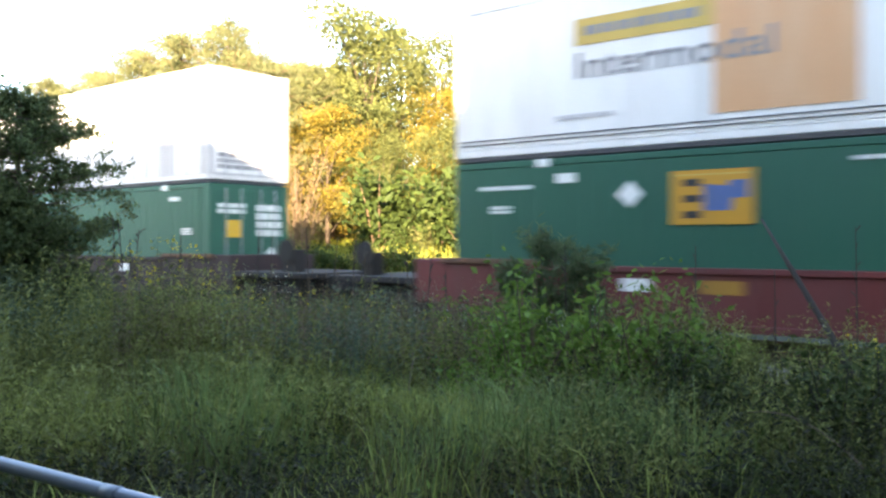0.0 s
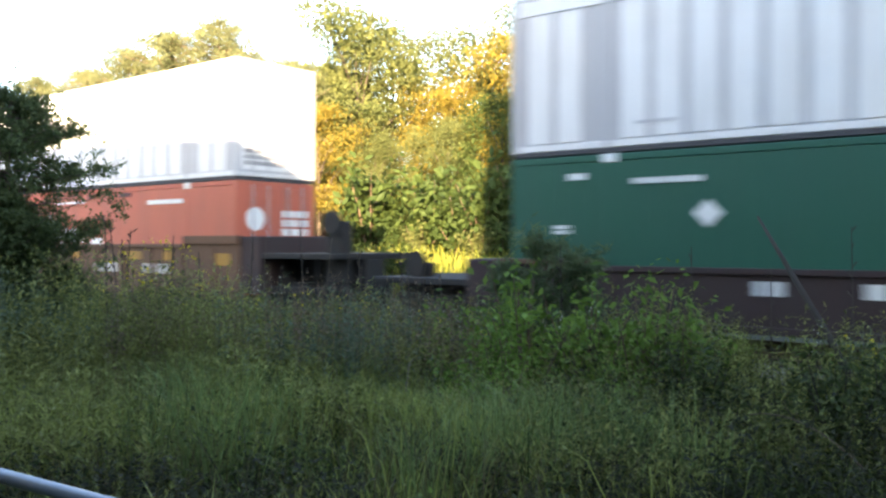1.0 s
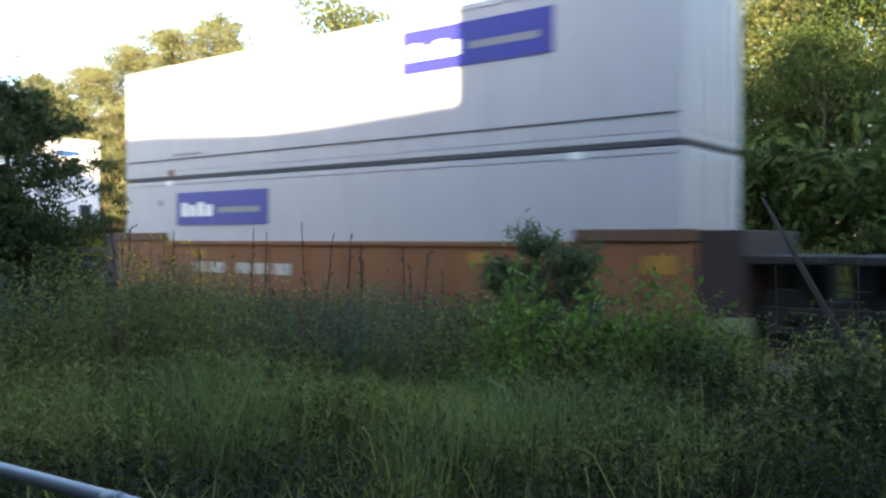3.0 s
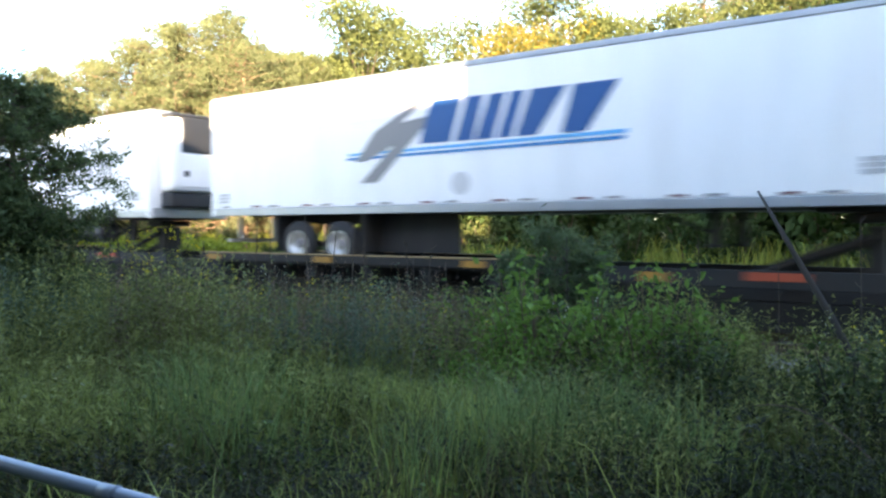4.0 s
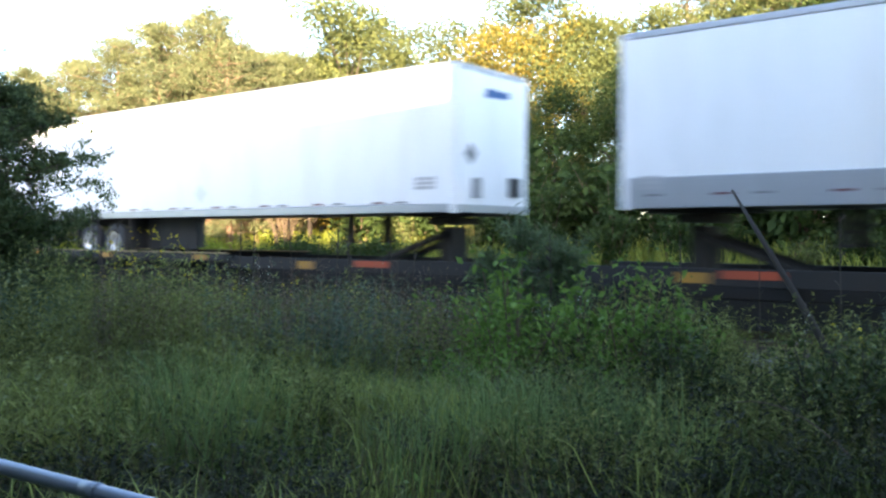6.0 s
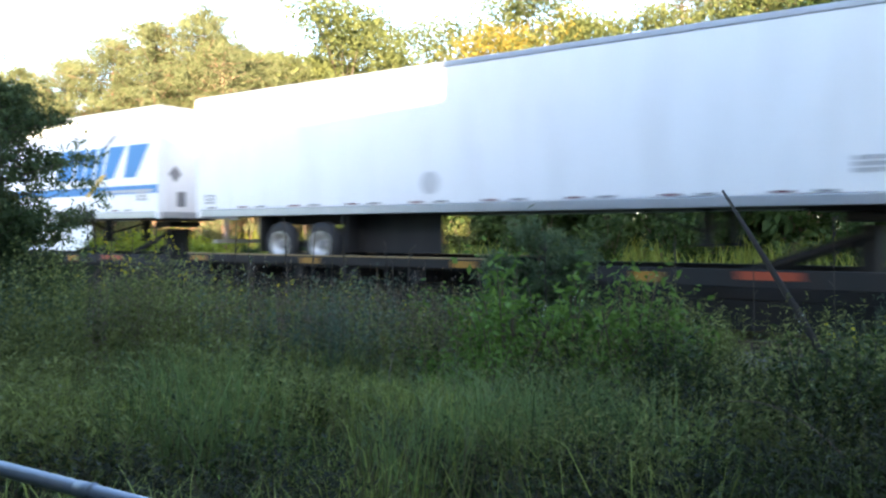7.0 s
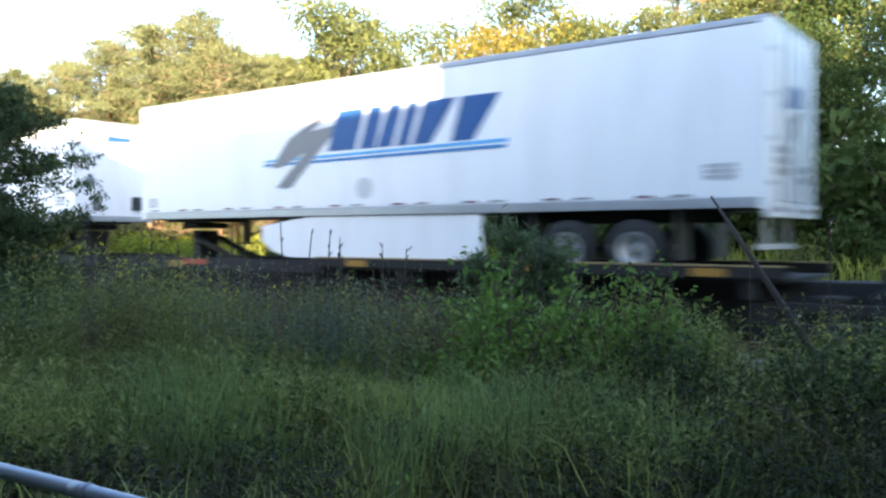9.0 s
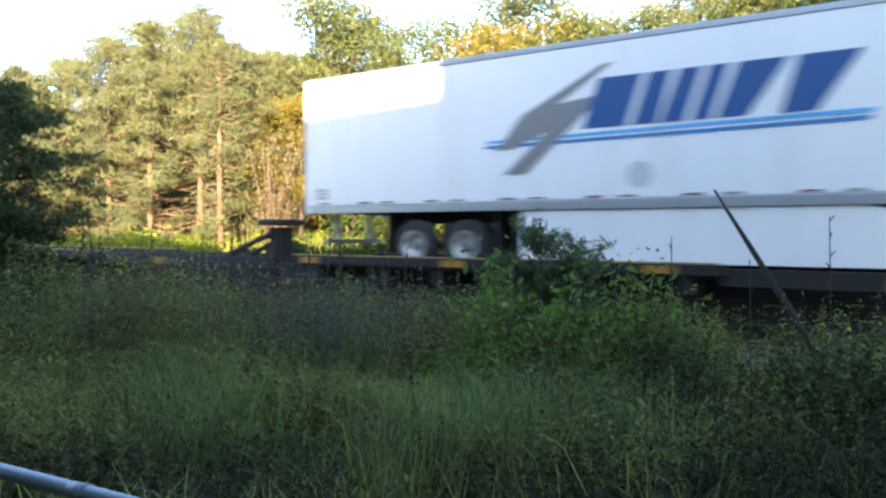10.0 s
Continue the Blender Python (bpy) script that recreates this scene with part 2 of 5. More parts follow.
def slab_end(pts, depth=0.004, x=L53):
    """A thin vinyl or plate on the +x end: outline points (y, z)."""
    bm = bmesh.new()
    f = [bm.verts.new((x + depth, y, z)) for y, z in pts]
    b = [bm.verts.new((x - 0.002, y, z)) for y, z in pts]
    bm.faces.new(f)
    for i in range(len(pts)):
        j = (i + 1) % len(pts)
        bm.faces.new((f[i], b[i], b[j], f[j]))
    return bm


def rect(x0, x1, z0, z1):
    return [(x0, z0), (x1, z0), (x1, z1), (x0, z1)]


def bars(x0, x1, z0, z1, lines, seed=0):
    """Outlines of lines of unreadable writing: short bars."""
    r = random.Random(seed)
    out = []
    h = (z1 - z0) / lines
    for i in range(lines):
        x = x0
        while x < x1 - 0.02:
            w = min(r.uniform(0.10, 0.32), x1 - x)
            out.append(rect(x, x + w, z0 + i * h + 0.15 * h, z0 + (i + 1) * h - 0.1 * h))
            x += w + 0.045
    return out


def writing(parent, outlines, material, end=False, depth=0.004):
    bm = bmesh.new()
    for o in outlines:
        part_bm = slab_end(o, depth) if end else slab_side(o, depth)
        me = bpy.data.meshes.new("tmp")
        part_bm.to_mesh(me)
        part_bm.free()
        bm.from_mesh(me)
        bpy.data.meshes.remove(me)
    return tagged(part("marking", bm, material, parent), kind="stuff")


def lettering(parent, text, x0, x1, z0, z1, material, depth):
    """Solid letters on the near side, fitted between x0 and x1, z0 and z1."""
    cu = bpy.data.curves.new("lettering", "FONT")
    cu.body, cu.extrude, cu.offset, cu.resolution_u = text, 0.002, 0.012, 3
    tmp = bpy.data.objects.new("lettering", cu)
    scene.collection.objects.link(tmp)
    bpy.context.view_layer.update()
    me = bpy.data.meshes.new_from_object(tmp.evaluated_get(bpy.context.evaluated_depsgraph_get()))
    bpy.data.objects.remove(tmp)
    bpy.data.curves.remove(cu)
    bm = bmesh.new()
    bm.from_mesh(me)
    bpy.data.meshes.remove(me)
    xs, zs = [v.co.x for v in bm.verts], [v.co.y for v in bm.verts]
    for v in bm.verts:
        v.co = ((v.co.x - min(xs)) / (max(xs) - min(xs)) * (x1 - x0) + x0, -HW - depth - v.co.z, (v.co.y - min(zs)) / (max(zs) - min(zs)) * (z1 - z0) + z0)
    return part("lettering", bm, material, parent, "grey lettering")


def thing(name, m, label, category, group="", kind=""):
    ob = new(name)
    ob.empty_display_size = 0.3
    ob.matrix_basis = m
    return tagged(ob, label, category, group, kind)


def start(x):
    """Place of a vehicle whose rear end is at x when the film begins."""
    return pose(x, TRACK, RAIL)


MOVING = []


# ---- ground and track ----
def rise(x, y):
    """The yard's slow climb away from the viewer, up to the foot of the ballast."""
    return 0.0242 * min(max(-0.602 * x + 0.799 * y, 0.0), 12.5)


def ground_z(x, y):
    """The yard dips before the track; the meadow beyond climbs to the wood."""
    t = min(max((y - 2.0) / 8.5, 0.0), 1.0)
    z = -0.55 * t * t * (3 - 2 * t)
    k = min(max((y - 9.5) / 2.0, 0.0), 1.0)
    z += rise(x, y) * (1 - k) + 0.305 * k
    z += 0.55 * min(max((y - 18.5) / 8.0, 0.0), 1.0) + 0.75 * min(max((y - 19.5) / 12.0, 0.0), 1.0)
    return z + 0.05 * noise.noise(Vector((x * 0.35, y * 0.35, 0))) * (0.3 if 11 < y < 18.5 else 1.0)


def build_ground():
    bm = bmesh.new()
    xs = sorted({-900, -500, -260, -150, 120, 300, 900, *range(-100, 61, 2)})
    ys = sorted({-900, -300, -100, -50, 80, 130, 250, 500, 1200, *[v * 0.75 for v in range(-24, 80)]})
    grid = [[bm.verts.new((x, y, ground_z(x, y))) for x in xs] for y in ys]
    for a, b in zip(grid, grid[1:]):
        for i in range(len(xs) - 1):
            f = bm.faces.new((a[i], a[i + 1], b[i + 1], b[i]))
            f.smooth = True
    g = part("ground", bm, SOIL)
    g.data.materials.append(FIELD)
    for p in g.data.polygons:
        if p.center.y > 19:
            p.material_index = 1
    tagged(g, "dark soil and thatch yard falling to the railway", "ground", kind="structure")


def build_track():
    bm = bmesh.new()
    prof = [(y, z + RAIL + 0.30) for y, z in ((-3.0, -0.62), (-2.1, -0.50), (-1.6, -0.47), (1.6, -0.47), (2.1, -0.50), (3.0, -0.62))]
    n = 220
    rows = []
    for i in range(n + 1):
        x = -160 + 280 * i / n
        rows.append([bm.verts.new((x, TRACK + y + 0.05 * random.uniform(-1, 1), z + random.uniform(-0.02, 0.03))) for y, z in prof])
    for a, b in zip(rows, rows[1:]):
        for k in range(len(prof) - 1):
            bm.faces.new((a[k], b[k], b[k + 1], a[k + 1]))
    bed = part("track_bed", bm, BALLAST)
    tagged(bed, "grey crushed stone ballast bed under the track", "ballast", kind="structure")
    me = None
    for i in range(120):
        x = -46 + i * 0.53
        if me is None:
            t = part("tie", boxes((-0.11, 0.11, -1.3, 1.3, -0.12, 0.02), bevel=0.01), TIE, bed)
            me = t.data
        else:
            t = new("tie", me)
            t.parent = bed
        t.location = (x, TRACK + random.uniform(-0.03, 0.03), RAIL - 0.155)
    for y in (-0.7525, 0.7525):
        bm = bmesh.new()
        box(bm, -160, 120, y - 0.075, y + 0.075, RAIL - 0.17, RAIL - 0.155)
        box(bm, -160, 120, y - 0.009, y + 0.009, RAIL - 0.155, RAIL - 0.03)
        box(bm, -160, 120, y - 0.037, y + 0.037, RAIL - 0.03, RAIL, bevel=0.008)
        r = part("rail", bm, RAIL_STEEL)
        r.location.y = TRACK
        tagged(r, "worn brown steel rail with a bright head", "rail", "rails of the track", "structure")


def build_shade_walls():
    """Unseen walls added at the viewer's back, shaped to shade yard and lower train."""
    bm = bmesh.new()
    x0, x1, y0, y1 = -26.0, 1.02, -7.0, -3.0
    front = [(x0, -0.2), (x1, -0.2), (x1, 9.98), (-3.0, 9.83), (-5.0, 9.82), (-9.0, 10.05), (-14.0, 10.22), (x0, 10.35)]
    a = [bm.verts.new((x, y1, z)) for x, z in front]
    b = [bm.verts.new((x, y0, z)) for x, z in front]
    bm.faces.new(a)
    bm.faces.new(b[::-1])
    for i in range(len(front)):
        j = (i + 1) % len(front)
        bm.faces.new((a[i], b[i], b[j], a[j]))
    w = part("shade_wall_south", bm, SHADE_WALL)
    tagged(w, "low plain grey wall added out of view to cast shade", "wall", kind="structure")
    w = part("shade_wall_east", boxes((1.04, 24, -3.4, -3.0, -0.2, 20.8)), SHADE_WALL)
    tagged(w, "tall plain grey wall added out of view to cast shade", "wall", kind="structure")
    # added out of view, only to cut skylight on the right of the yard
    w = part("shade_wall_side", boxes((3.2, 3.6, -3.0, 9.5, -0.6, 13.0)), SHADE_WALL)
    tagged(w, "plain grey wall added unseen to darken the yard's right", "wall", kind="structure")


build_ground()
build_track()
build_shade_walls()


# ---- the train: wheels and trucks ----
def rail_truck(parent, x):
    """Two-axle railway truck: cast side frames with springs, wheels on axles."""
    for y in (-1.0, 1.0):
        bm = bmesh.new()
        box(bm, x - 1.15, x + 1.15, y - 0.07, y + 0.07, 0.52, 0.68, bevel=0.02)
        box(bm, x - 0.75, x + 0.75, y - 0.08, y + 0.08, 0.22, 0.36, bevel=0.02)
        for s in (-1, 1):
            box(bm, x + s * 0.9 - 0.16, x + s * 0.9 + 0.16, y - 0.1, y + 0.1, 0.32, 0.62, bevel=0.02)
            box(bm, x + s * 0.42 - 0.06, x + s * 0.42 + 0.06, y - 0.08, y + 0.08, 0.3, 0.56)
        for s in (-0.16, 0.0, 0.16):
            tube(bm, [(x + s, y, 0.34), (x + s, y, 0.54)], [0.06, 0.06], 8)
        part("side_frame", bm, DARK_STEEL, parent)
    part("bolster", boxes((x - 0.22, x + 0.22, -1.0, 1.0, 0.5, 0.78), bevel=0.03), DARK_STEEL, parent)
    for s in (-0.9, 0.9):
        bm = bmesh.new()
        tube(bm, [(x + s, -0.95, 0.46), (x + s, 0.95, 0.46)], [0.08, 0.08], 10)
        for y in (-0.79, 0.66):
            ring_solid(bm, [(0, 0.38), (0.0, 0.44), (0.1, 0.46), (0.13, 0.49), (0.13, 0.3)], x + s, 0.46, y, 24)
        part("wheelset", bm, DARK_STEEL, parent)


# ---- the train: containers ----
def container(name, x, z0, material, label, ribs="fine", end_posts=True):
    c = thing(name, start(x) @ pose(0, 0, z0), label, "container", "containers on the train")
    MOVING.append((c, x, z0))
    h = 2.896
    bm = bmesh.new()
    box(bm, 0.02, L53 - 0.02, -HW + 0.035, HW - 0.035, 0.12, h - 0.10)
    # deep-ribbed boxes get a grey body that paints shade into the recesses
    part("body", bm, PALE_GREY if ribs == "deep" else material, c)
    # outer panels between raised or sunk ribs
    def panel(*row, bevel):
        part("side_panel", boxes(row, bevel=bevel), material, c)

    if ribs == "deep":
        step, gap = 0.62, 0.15
        n = int((L53 - 0.5) / step)
        for i in range(n):
            a = 0.28 + i * step
            if abs(a + 0.31 - 2.0) < 0.31 or abs(a + 0.31 - 14.15) < 0.31:
                continue
            panel(a + gap / 2, a + step - gap / 2, -HW, -HW + 0.04, 0.14, h - 0.42, bevel=0.012)
    elif ribs == "fine":
        step = 0.305
        for i in range(int((L53 - 0.3) / step)):
            a = 0.15 + i * step
            panel(a + 0.012, a + step - 0.012, -HW + 0.012, -HW + 0.04, 0.14, h - 0.13, bevel=0.005)
    else:
        step = 1.22
        for i in range(int((L53 - 0.2) / step)):
            a = 0.14 + i * step
            panel(a + 0.004, a + step - 0.004, -HW + 0.012, -HW + 0.04, 0.14, h - 0.13, bevel=0.003)
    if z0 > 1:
        # dark strip added to stand for the shade in the gap below
        part("gap_shade", boxes((0.03, L53 - 0.03, -HW + 0.01, HW - 0.01, -0.085, -0.002)), SEAM_AND_GAP_SHADE, c, "dark strip for the shade between stacked boxes")
    for z in (0.0, h - 0.12):
        part("bottom_rail" if z == 0 else "top_rail", boxes((0.0, L53, -HW + 0.003, HW - 0.003, z, z + 0.12), bevel=0.015), material, c)
    if ribs == "deep":
        part("header_panel", boxes((0.16, L53 - 0.16, -HW + 0.004, -HW + 0.04, h - 0.40, h - 0.13), bevel=0.01), material, c)
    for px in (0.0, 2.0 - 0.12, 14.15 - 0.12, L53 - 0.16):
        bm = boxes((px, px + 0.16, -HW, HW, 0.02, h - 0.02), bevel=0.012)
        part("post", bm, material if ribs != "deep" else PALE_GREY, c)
    for px in (2.0, 14.15):
        part("casting", boxes((px - 0.14, px + 0.14, -HW - 0.006, -HW + 0.1, h - 0.15, h + 0.005), bevel=0.015), MARK_WHITE, c, "pale steel corner casting")
    part("roof", boxes((0.05, L53 - 0.05, -HW + 0.05, HW - 0.05, h - 0.03, h - 0.004)), material, c)
    # doors at the forward end
    for y0, y1 in ((-HW + 0.16, -0.01), (0.01, HW - 0.16)):
        d = part("door", boxes((L53 - 0.02, L53 + 0.012, y0, y1, 0.16, h - 0.16), bevel=0.01), material, c)
        for k in (0.28, 0.72):
            y = y0 + (y1 - y0) * k
            bm = tube(bmesh.new(), [(L53 + 0.05, y, 0.1), (L53 + 0.05, y, h - 0.1)], [0.018, 0.018], 8)
            part("lock_rod", bm, ALU, d)
    return c


def placard(c, x, z, r=0.23):
    part("placard", slab_side([(x, z - r), (x + r, z), (x, z + r), (x - r, z)], 0.016), MARK_WHITE, c, "white diamond placard")


def square_logo(c, x, z, s=1.36, h=0.88):
    """Yellow panel with a column of black bars and a blue block."""
    p = part("logo_panel", slab_side(rect(x, x + s, z, z + h), 0.016), AMBER, c, "amber logo panel")
    part("border", slab_side([(x + 0.06, z + h - 0.06), (x + s - 0.06, z + h - 0.06), (x + s - 0.06, z + h - 0.085), (x + 0.06, z + h - 0.085)], 0.02), OCHRE, p)
    for k in range(3):
        part("logo_bar", slab_side(rect(x + 0.2, x + 0.5, z + 0.1 + k * 0.26, z + 0.22 + k * 0.26), 0.02), BLACK, p)
    part("logo_block", slab_side([(x + 0.55, z + 0.22), (x + 1.0, z + 0.22), (x + 1.03, z + 0.42), (x + 1.27, z + 0.42), (x + 1.27, z + 0.7), (x + 0.98, z + 0.7), (x + 0.94, z + 0.6), (x + 0.55, z + 0.66)], 0.02), SLATE, p)


def green_box(x, spaced=True):
    """spaced: the logo stands in the middle of the side; else it follows close on the placard, all a little higher."""
    c = container("shipping_container", x, 0.36, GREEN, "green ribbed steel container in the well of a railcar")
    o = -0.36
    if spaced:
        writing(c, bars(2.44, 3.67, 2.70 + o, 2.83 + o, 1, 3), MARK_WHITE, depth=0.014)
        writing(c, bars(7.5, 9.08, 2.90 + o, 2.99 + o, 1, 4), MARK_WHITE, depth=0.014)
        writing(c, bars(0.9, 1.25, 1.86 + o, 2.04 + o, 2, 5), MARK_WHITE, depth=0.014)
        writing(c, bars(14.95, 15.4, 1.92 + o, 2.1 + o, 3, 6), MARK_WHITE, depth=0.014)
        writing(c, [rect(1.2, 1.55, 2.83 + o, 2.94 + o), rect(14.4, 14.82, 2.82 + o, 2.93 + o)], MARK_WHITE, depth=0.014)
        placard(c, 3.75, 2.2 + o)
        square_logo(c, 7.55, 1.47 + o)
    else:
        writing(c, bars(0.59, 1.75, 2.70 + o, 2.80 + o, 1, 3), MARK_WHITE, depth=0.014)
        writing(c, bars(0.85, 1.3, 2.26 + o, 2.42 + o, 2, 5), MARK_WHITE, depth=0.014)
        writing(c, bars(7.3, 8.6, 2.92 + o, 3.0 + o, 1, 4), MARK_WHITE, depth=0.014)
        writing(c, [rect(2.3, 2.68, 2.8 + o, 2.97 + o)], MARK_WHITE, depth=0.014)
        placard(c, 3.75, 2.55 + o)
        square_logo(c, 4.5, 2.02 + o)
    # markings on the doors
    writing(c, bars(-1.05, -0.15, 2.1, 2.4, 2, 7) + bars(0.2, 0.9, 0.4, 0.9, 3, 8) + bars(-1.05, -0.2, 0.4, 0.85, 3, 9) + bars(0.2, 1.05, 1.5, 2.4, 4, 10), MARK_WHITE, end=True, depth=0.016)
    part("logo_panel", slab_end(rect(-0.8, -0.3, 1.5, 1.95), 0.018), GOLD, c)
    part("placard", slab_end([(0.7, 0.75), (0.95, 1.0), (0.7, 1.25), (0.45, 1.0)], 0.018), MARK_WHITE, c)
    return c


def white_ribbed_box(x):
    c = container("shipping_container", x, 3.37, WHITE_OLD, "white container with deep vertical ribs, stacked on another", "deep")
    writing(c, bars(2.5, 3.2, 0.35, 0.42, 1, 11) + bars(9.3, 9.9, 0.35, 0.42, 1, 12), PALE_GREY, depth=0.01)
    writing(c, bars(-1.05, 1.05, 0.25, 0.7, 3, 13) + bars(-1.0, 0.9, 1.3, 1.5, 1, 14), GREY_VINYL, end=True, depth=0.016)
    return c


# stack A
green_box(-10.42, False)
c = container("shipping_container", -10.42, 3.37, WHITE_OLD, "white smooth container with ochre, grey and tan signs, stacked on another", "flat")
part("sign", slab_side(rect(2.66, 5.2, 1.85, 2.32)), OCHRE, c, "ochre sign band")
writing(c, bars(2.85, 5.0, 1.98, 2.2, 1, 20), GREY_VINYL, depth=0.008)
part("sign", slab_side(rect(5.2, 7.37, 0.42, 2.3), 0.003), TAN, c, "tan square sign")
lettering(c, "Intermodal", 2.70, 6.17, 1.26, 1.72, GREY_VINYL, 0.010)
writing(c, bars(2.3, 3.4, 0.55, 0.65, 1, 21), PALE_GREY, depth=0.012)
for z in (0.22, 0.3):
    part("seam", slab_side(rect(0.1, L53 - 0.1, z, z + 0.018), 0.012), SEAM_AND_GAP_SHADE, c)

# stack B
green_box(-34.55)
c = white_ribbed_box(-34.55)
part("sign", slab_side(rect(12.35, 13.65, 0.95, 2.05), 0.008), FAINT_GREY, c, "faded grey sign")

# stack C
c = container("shipping_container", -58.75, 0.36, RED, "faded red smooth steel container in the well of a railcar", "flat")
o = -0.36
hx = 6.5
p = part("logo", slab_side([(hx, 1.3 + o), (hx, 2.13 + o), (hx + 0.67, 2.5 + o), (hx + 1.39, 2.13 + o), (hx + 1.39, 1.3 + o)], 0.016), MARK_WHITE, c, "white house-shaped logo")
for q in (rect(hx + 0.38, hx + 0.62, 1.86 + o, 2.13 + o), rect(hx + 0.78, hx + 1.02, 1.86 + o, 2.13 + o), rect(hx + 0.38, hx + 0.62, 1.42 + o, 1.70 + o), rect(hx + 0.78, hx + 1.02, 1.42 + o, 1.70 + o)):
    part("logo_window", slab_side(q, 0.02), RED, p)
writing(c, [rect(8.1, 8.42, 1.72 + o, 2.12 + o), rect(8.5, 8.8, 1.72 + o, 2.12 + o), rect(8.88, 9.2, 1.72 + o, 2.08 + o), rect(8.05, 9.25, 1.58 + o, 1.68 + o), rect(9.55, 10.12, 1.6 + o, 1.84 + o)], MARK_WHITE, depth=0.016)
writing(c, bars(7.57, 9.17, 2.85 + o, 2.93 + o, 1, 22) + bars(12.4, 13.96, 2.72 + o, 2.87 + o, 1, 23), MARK_WHITE, depth=0.016)
writing(c, [rect(x, x + w, 2.98 + o, 3.1 + o) for x, w in ((2.6, 0.5), (3.6, 0.9), (4.8, 0.4), (9.4, 0.3), (11.0, 0.6))], paint("rust_patch", (0.10, 0.05, 0.05), 0.8), depth=0.013)
part("logo", slab_end([(-0.72 + 0.3 * math.cos(k * math.tau / 16), 1.95 + 0.3 * math.sin(k * math.tau / 16)) for k in range(16)], 0.02), MARK_WHITE, c, "round white logo")
writing(c, bars(0.15, 1.05, 1.5, 2.2, 3, 24) + bars(-1.0, -0.5, 0.7, 1.1, 2, 25), MARK_WHITE, end=True, depth=0.018)
white_ribbed_box(-58.75)


# stack D
def ochre_signed_box(x, z0):
    c = container("shipping_container", x, z0, WHITE_OLD, "white container with ochre and grey signs", "flat")
    o = -0.36
    part("sign", slab_side(rect(1.98, 5.8, 2.16 + o, 2.78 + o), 0.012), OCHRE, c, "ochre sign band")
    writing(c, bars(2.3, 5.4, 2.32 + o, 2.6 + o, 1, 30), GREY_VINYL, depth=0.016)
    writing(c, [rect(3.2 + k * 0.3, 3.42 + k * 0.3, 1.72 + o, 2.0 + o) for k in range(8)], GREY_VINYL, depth=0.014)
    part("sign", slab_end(rect(-1.2, 1.2, 1.62, 2.22), 0.02), OCHRE, c, "ochre door sign")
    writing(c, bars(-1.0, 1.0, 1.78, 2.05, 1, 31) + bars(-1.0, -0.2, 0.6, 1.1, 3, 32) + bars(0.3, 1.0, 0.9, 1.3, 3, 33), GREY_VINYL, end=True, depth=0.024)
    for z in (0.22, 2.68):
        part("seam", slab_side(rect(0.1, L53 - 0.1, z, z + 0.018), 0.012), PALE_GREY, c)
    return c


ochre_signed_box(-78.2, 0.36)
ochre_signed_box(-78.2, 3.37)


# stack E
def purple_signed_box(x, z0, sx):
    c = container("shipping_container", x, z0, GREY_BOX, "smooth grey container with a purple sign", "flat")
    o = -0.36
    p = part("sign", slab_side(rect(sx, sx + 3.58, 2.08 + o, 2.92 + o), 0.014), PURPLE, c, "purple sign panel")
    for k in range(4):
        part("logo_block", slab_side(rect(sx + 0.2 + k * 0.34, sx + 0.48 + k * 0.34, 2.3 + o, 2.66 + o - 0.07 * (k % 2)), 0.018), MARK_WHITE, p)
    part("logo_block", slab_side(rect(sx + 1.7, sx + 3.3, 2.38 + o, 2.52 + o), 0.018), GREY_VINYL, p)
    part("seam", slab_side(rect(0.1, L53 - 0.1, 0.42, 0.45), 0.012), SEAM_AND_GAP_SHADE, c)
    writing(c, bars(2.2, 3.4, 0.50, 0.58, 1, 34), GREY_VINYL, depth=0.014)
    writing(c, [rect(1.55, 1.72, 2.6 + o, 2.75 + o)], GREY_VINYL, depth=0.014)
    part("marker", slab_side(rect(2.0, 2.2, 0.0, 0.16), 0.02), MARK_RED, c)
    return c


purple_signed_box(-98.6, 0.36, 2.36)
purple_signed_box(-98.6, 3.37, 10.1)


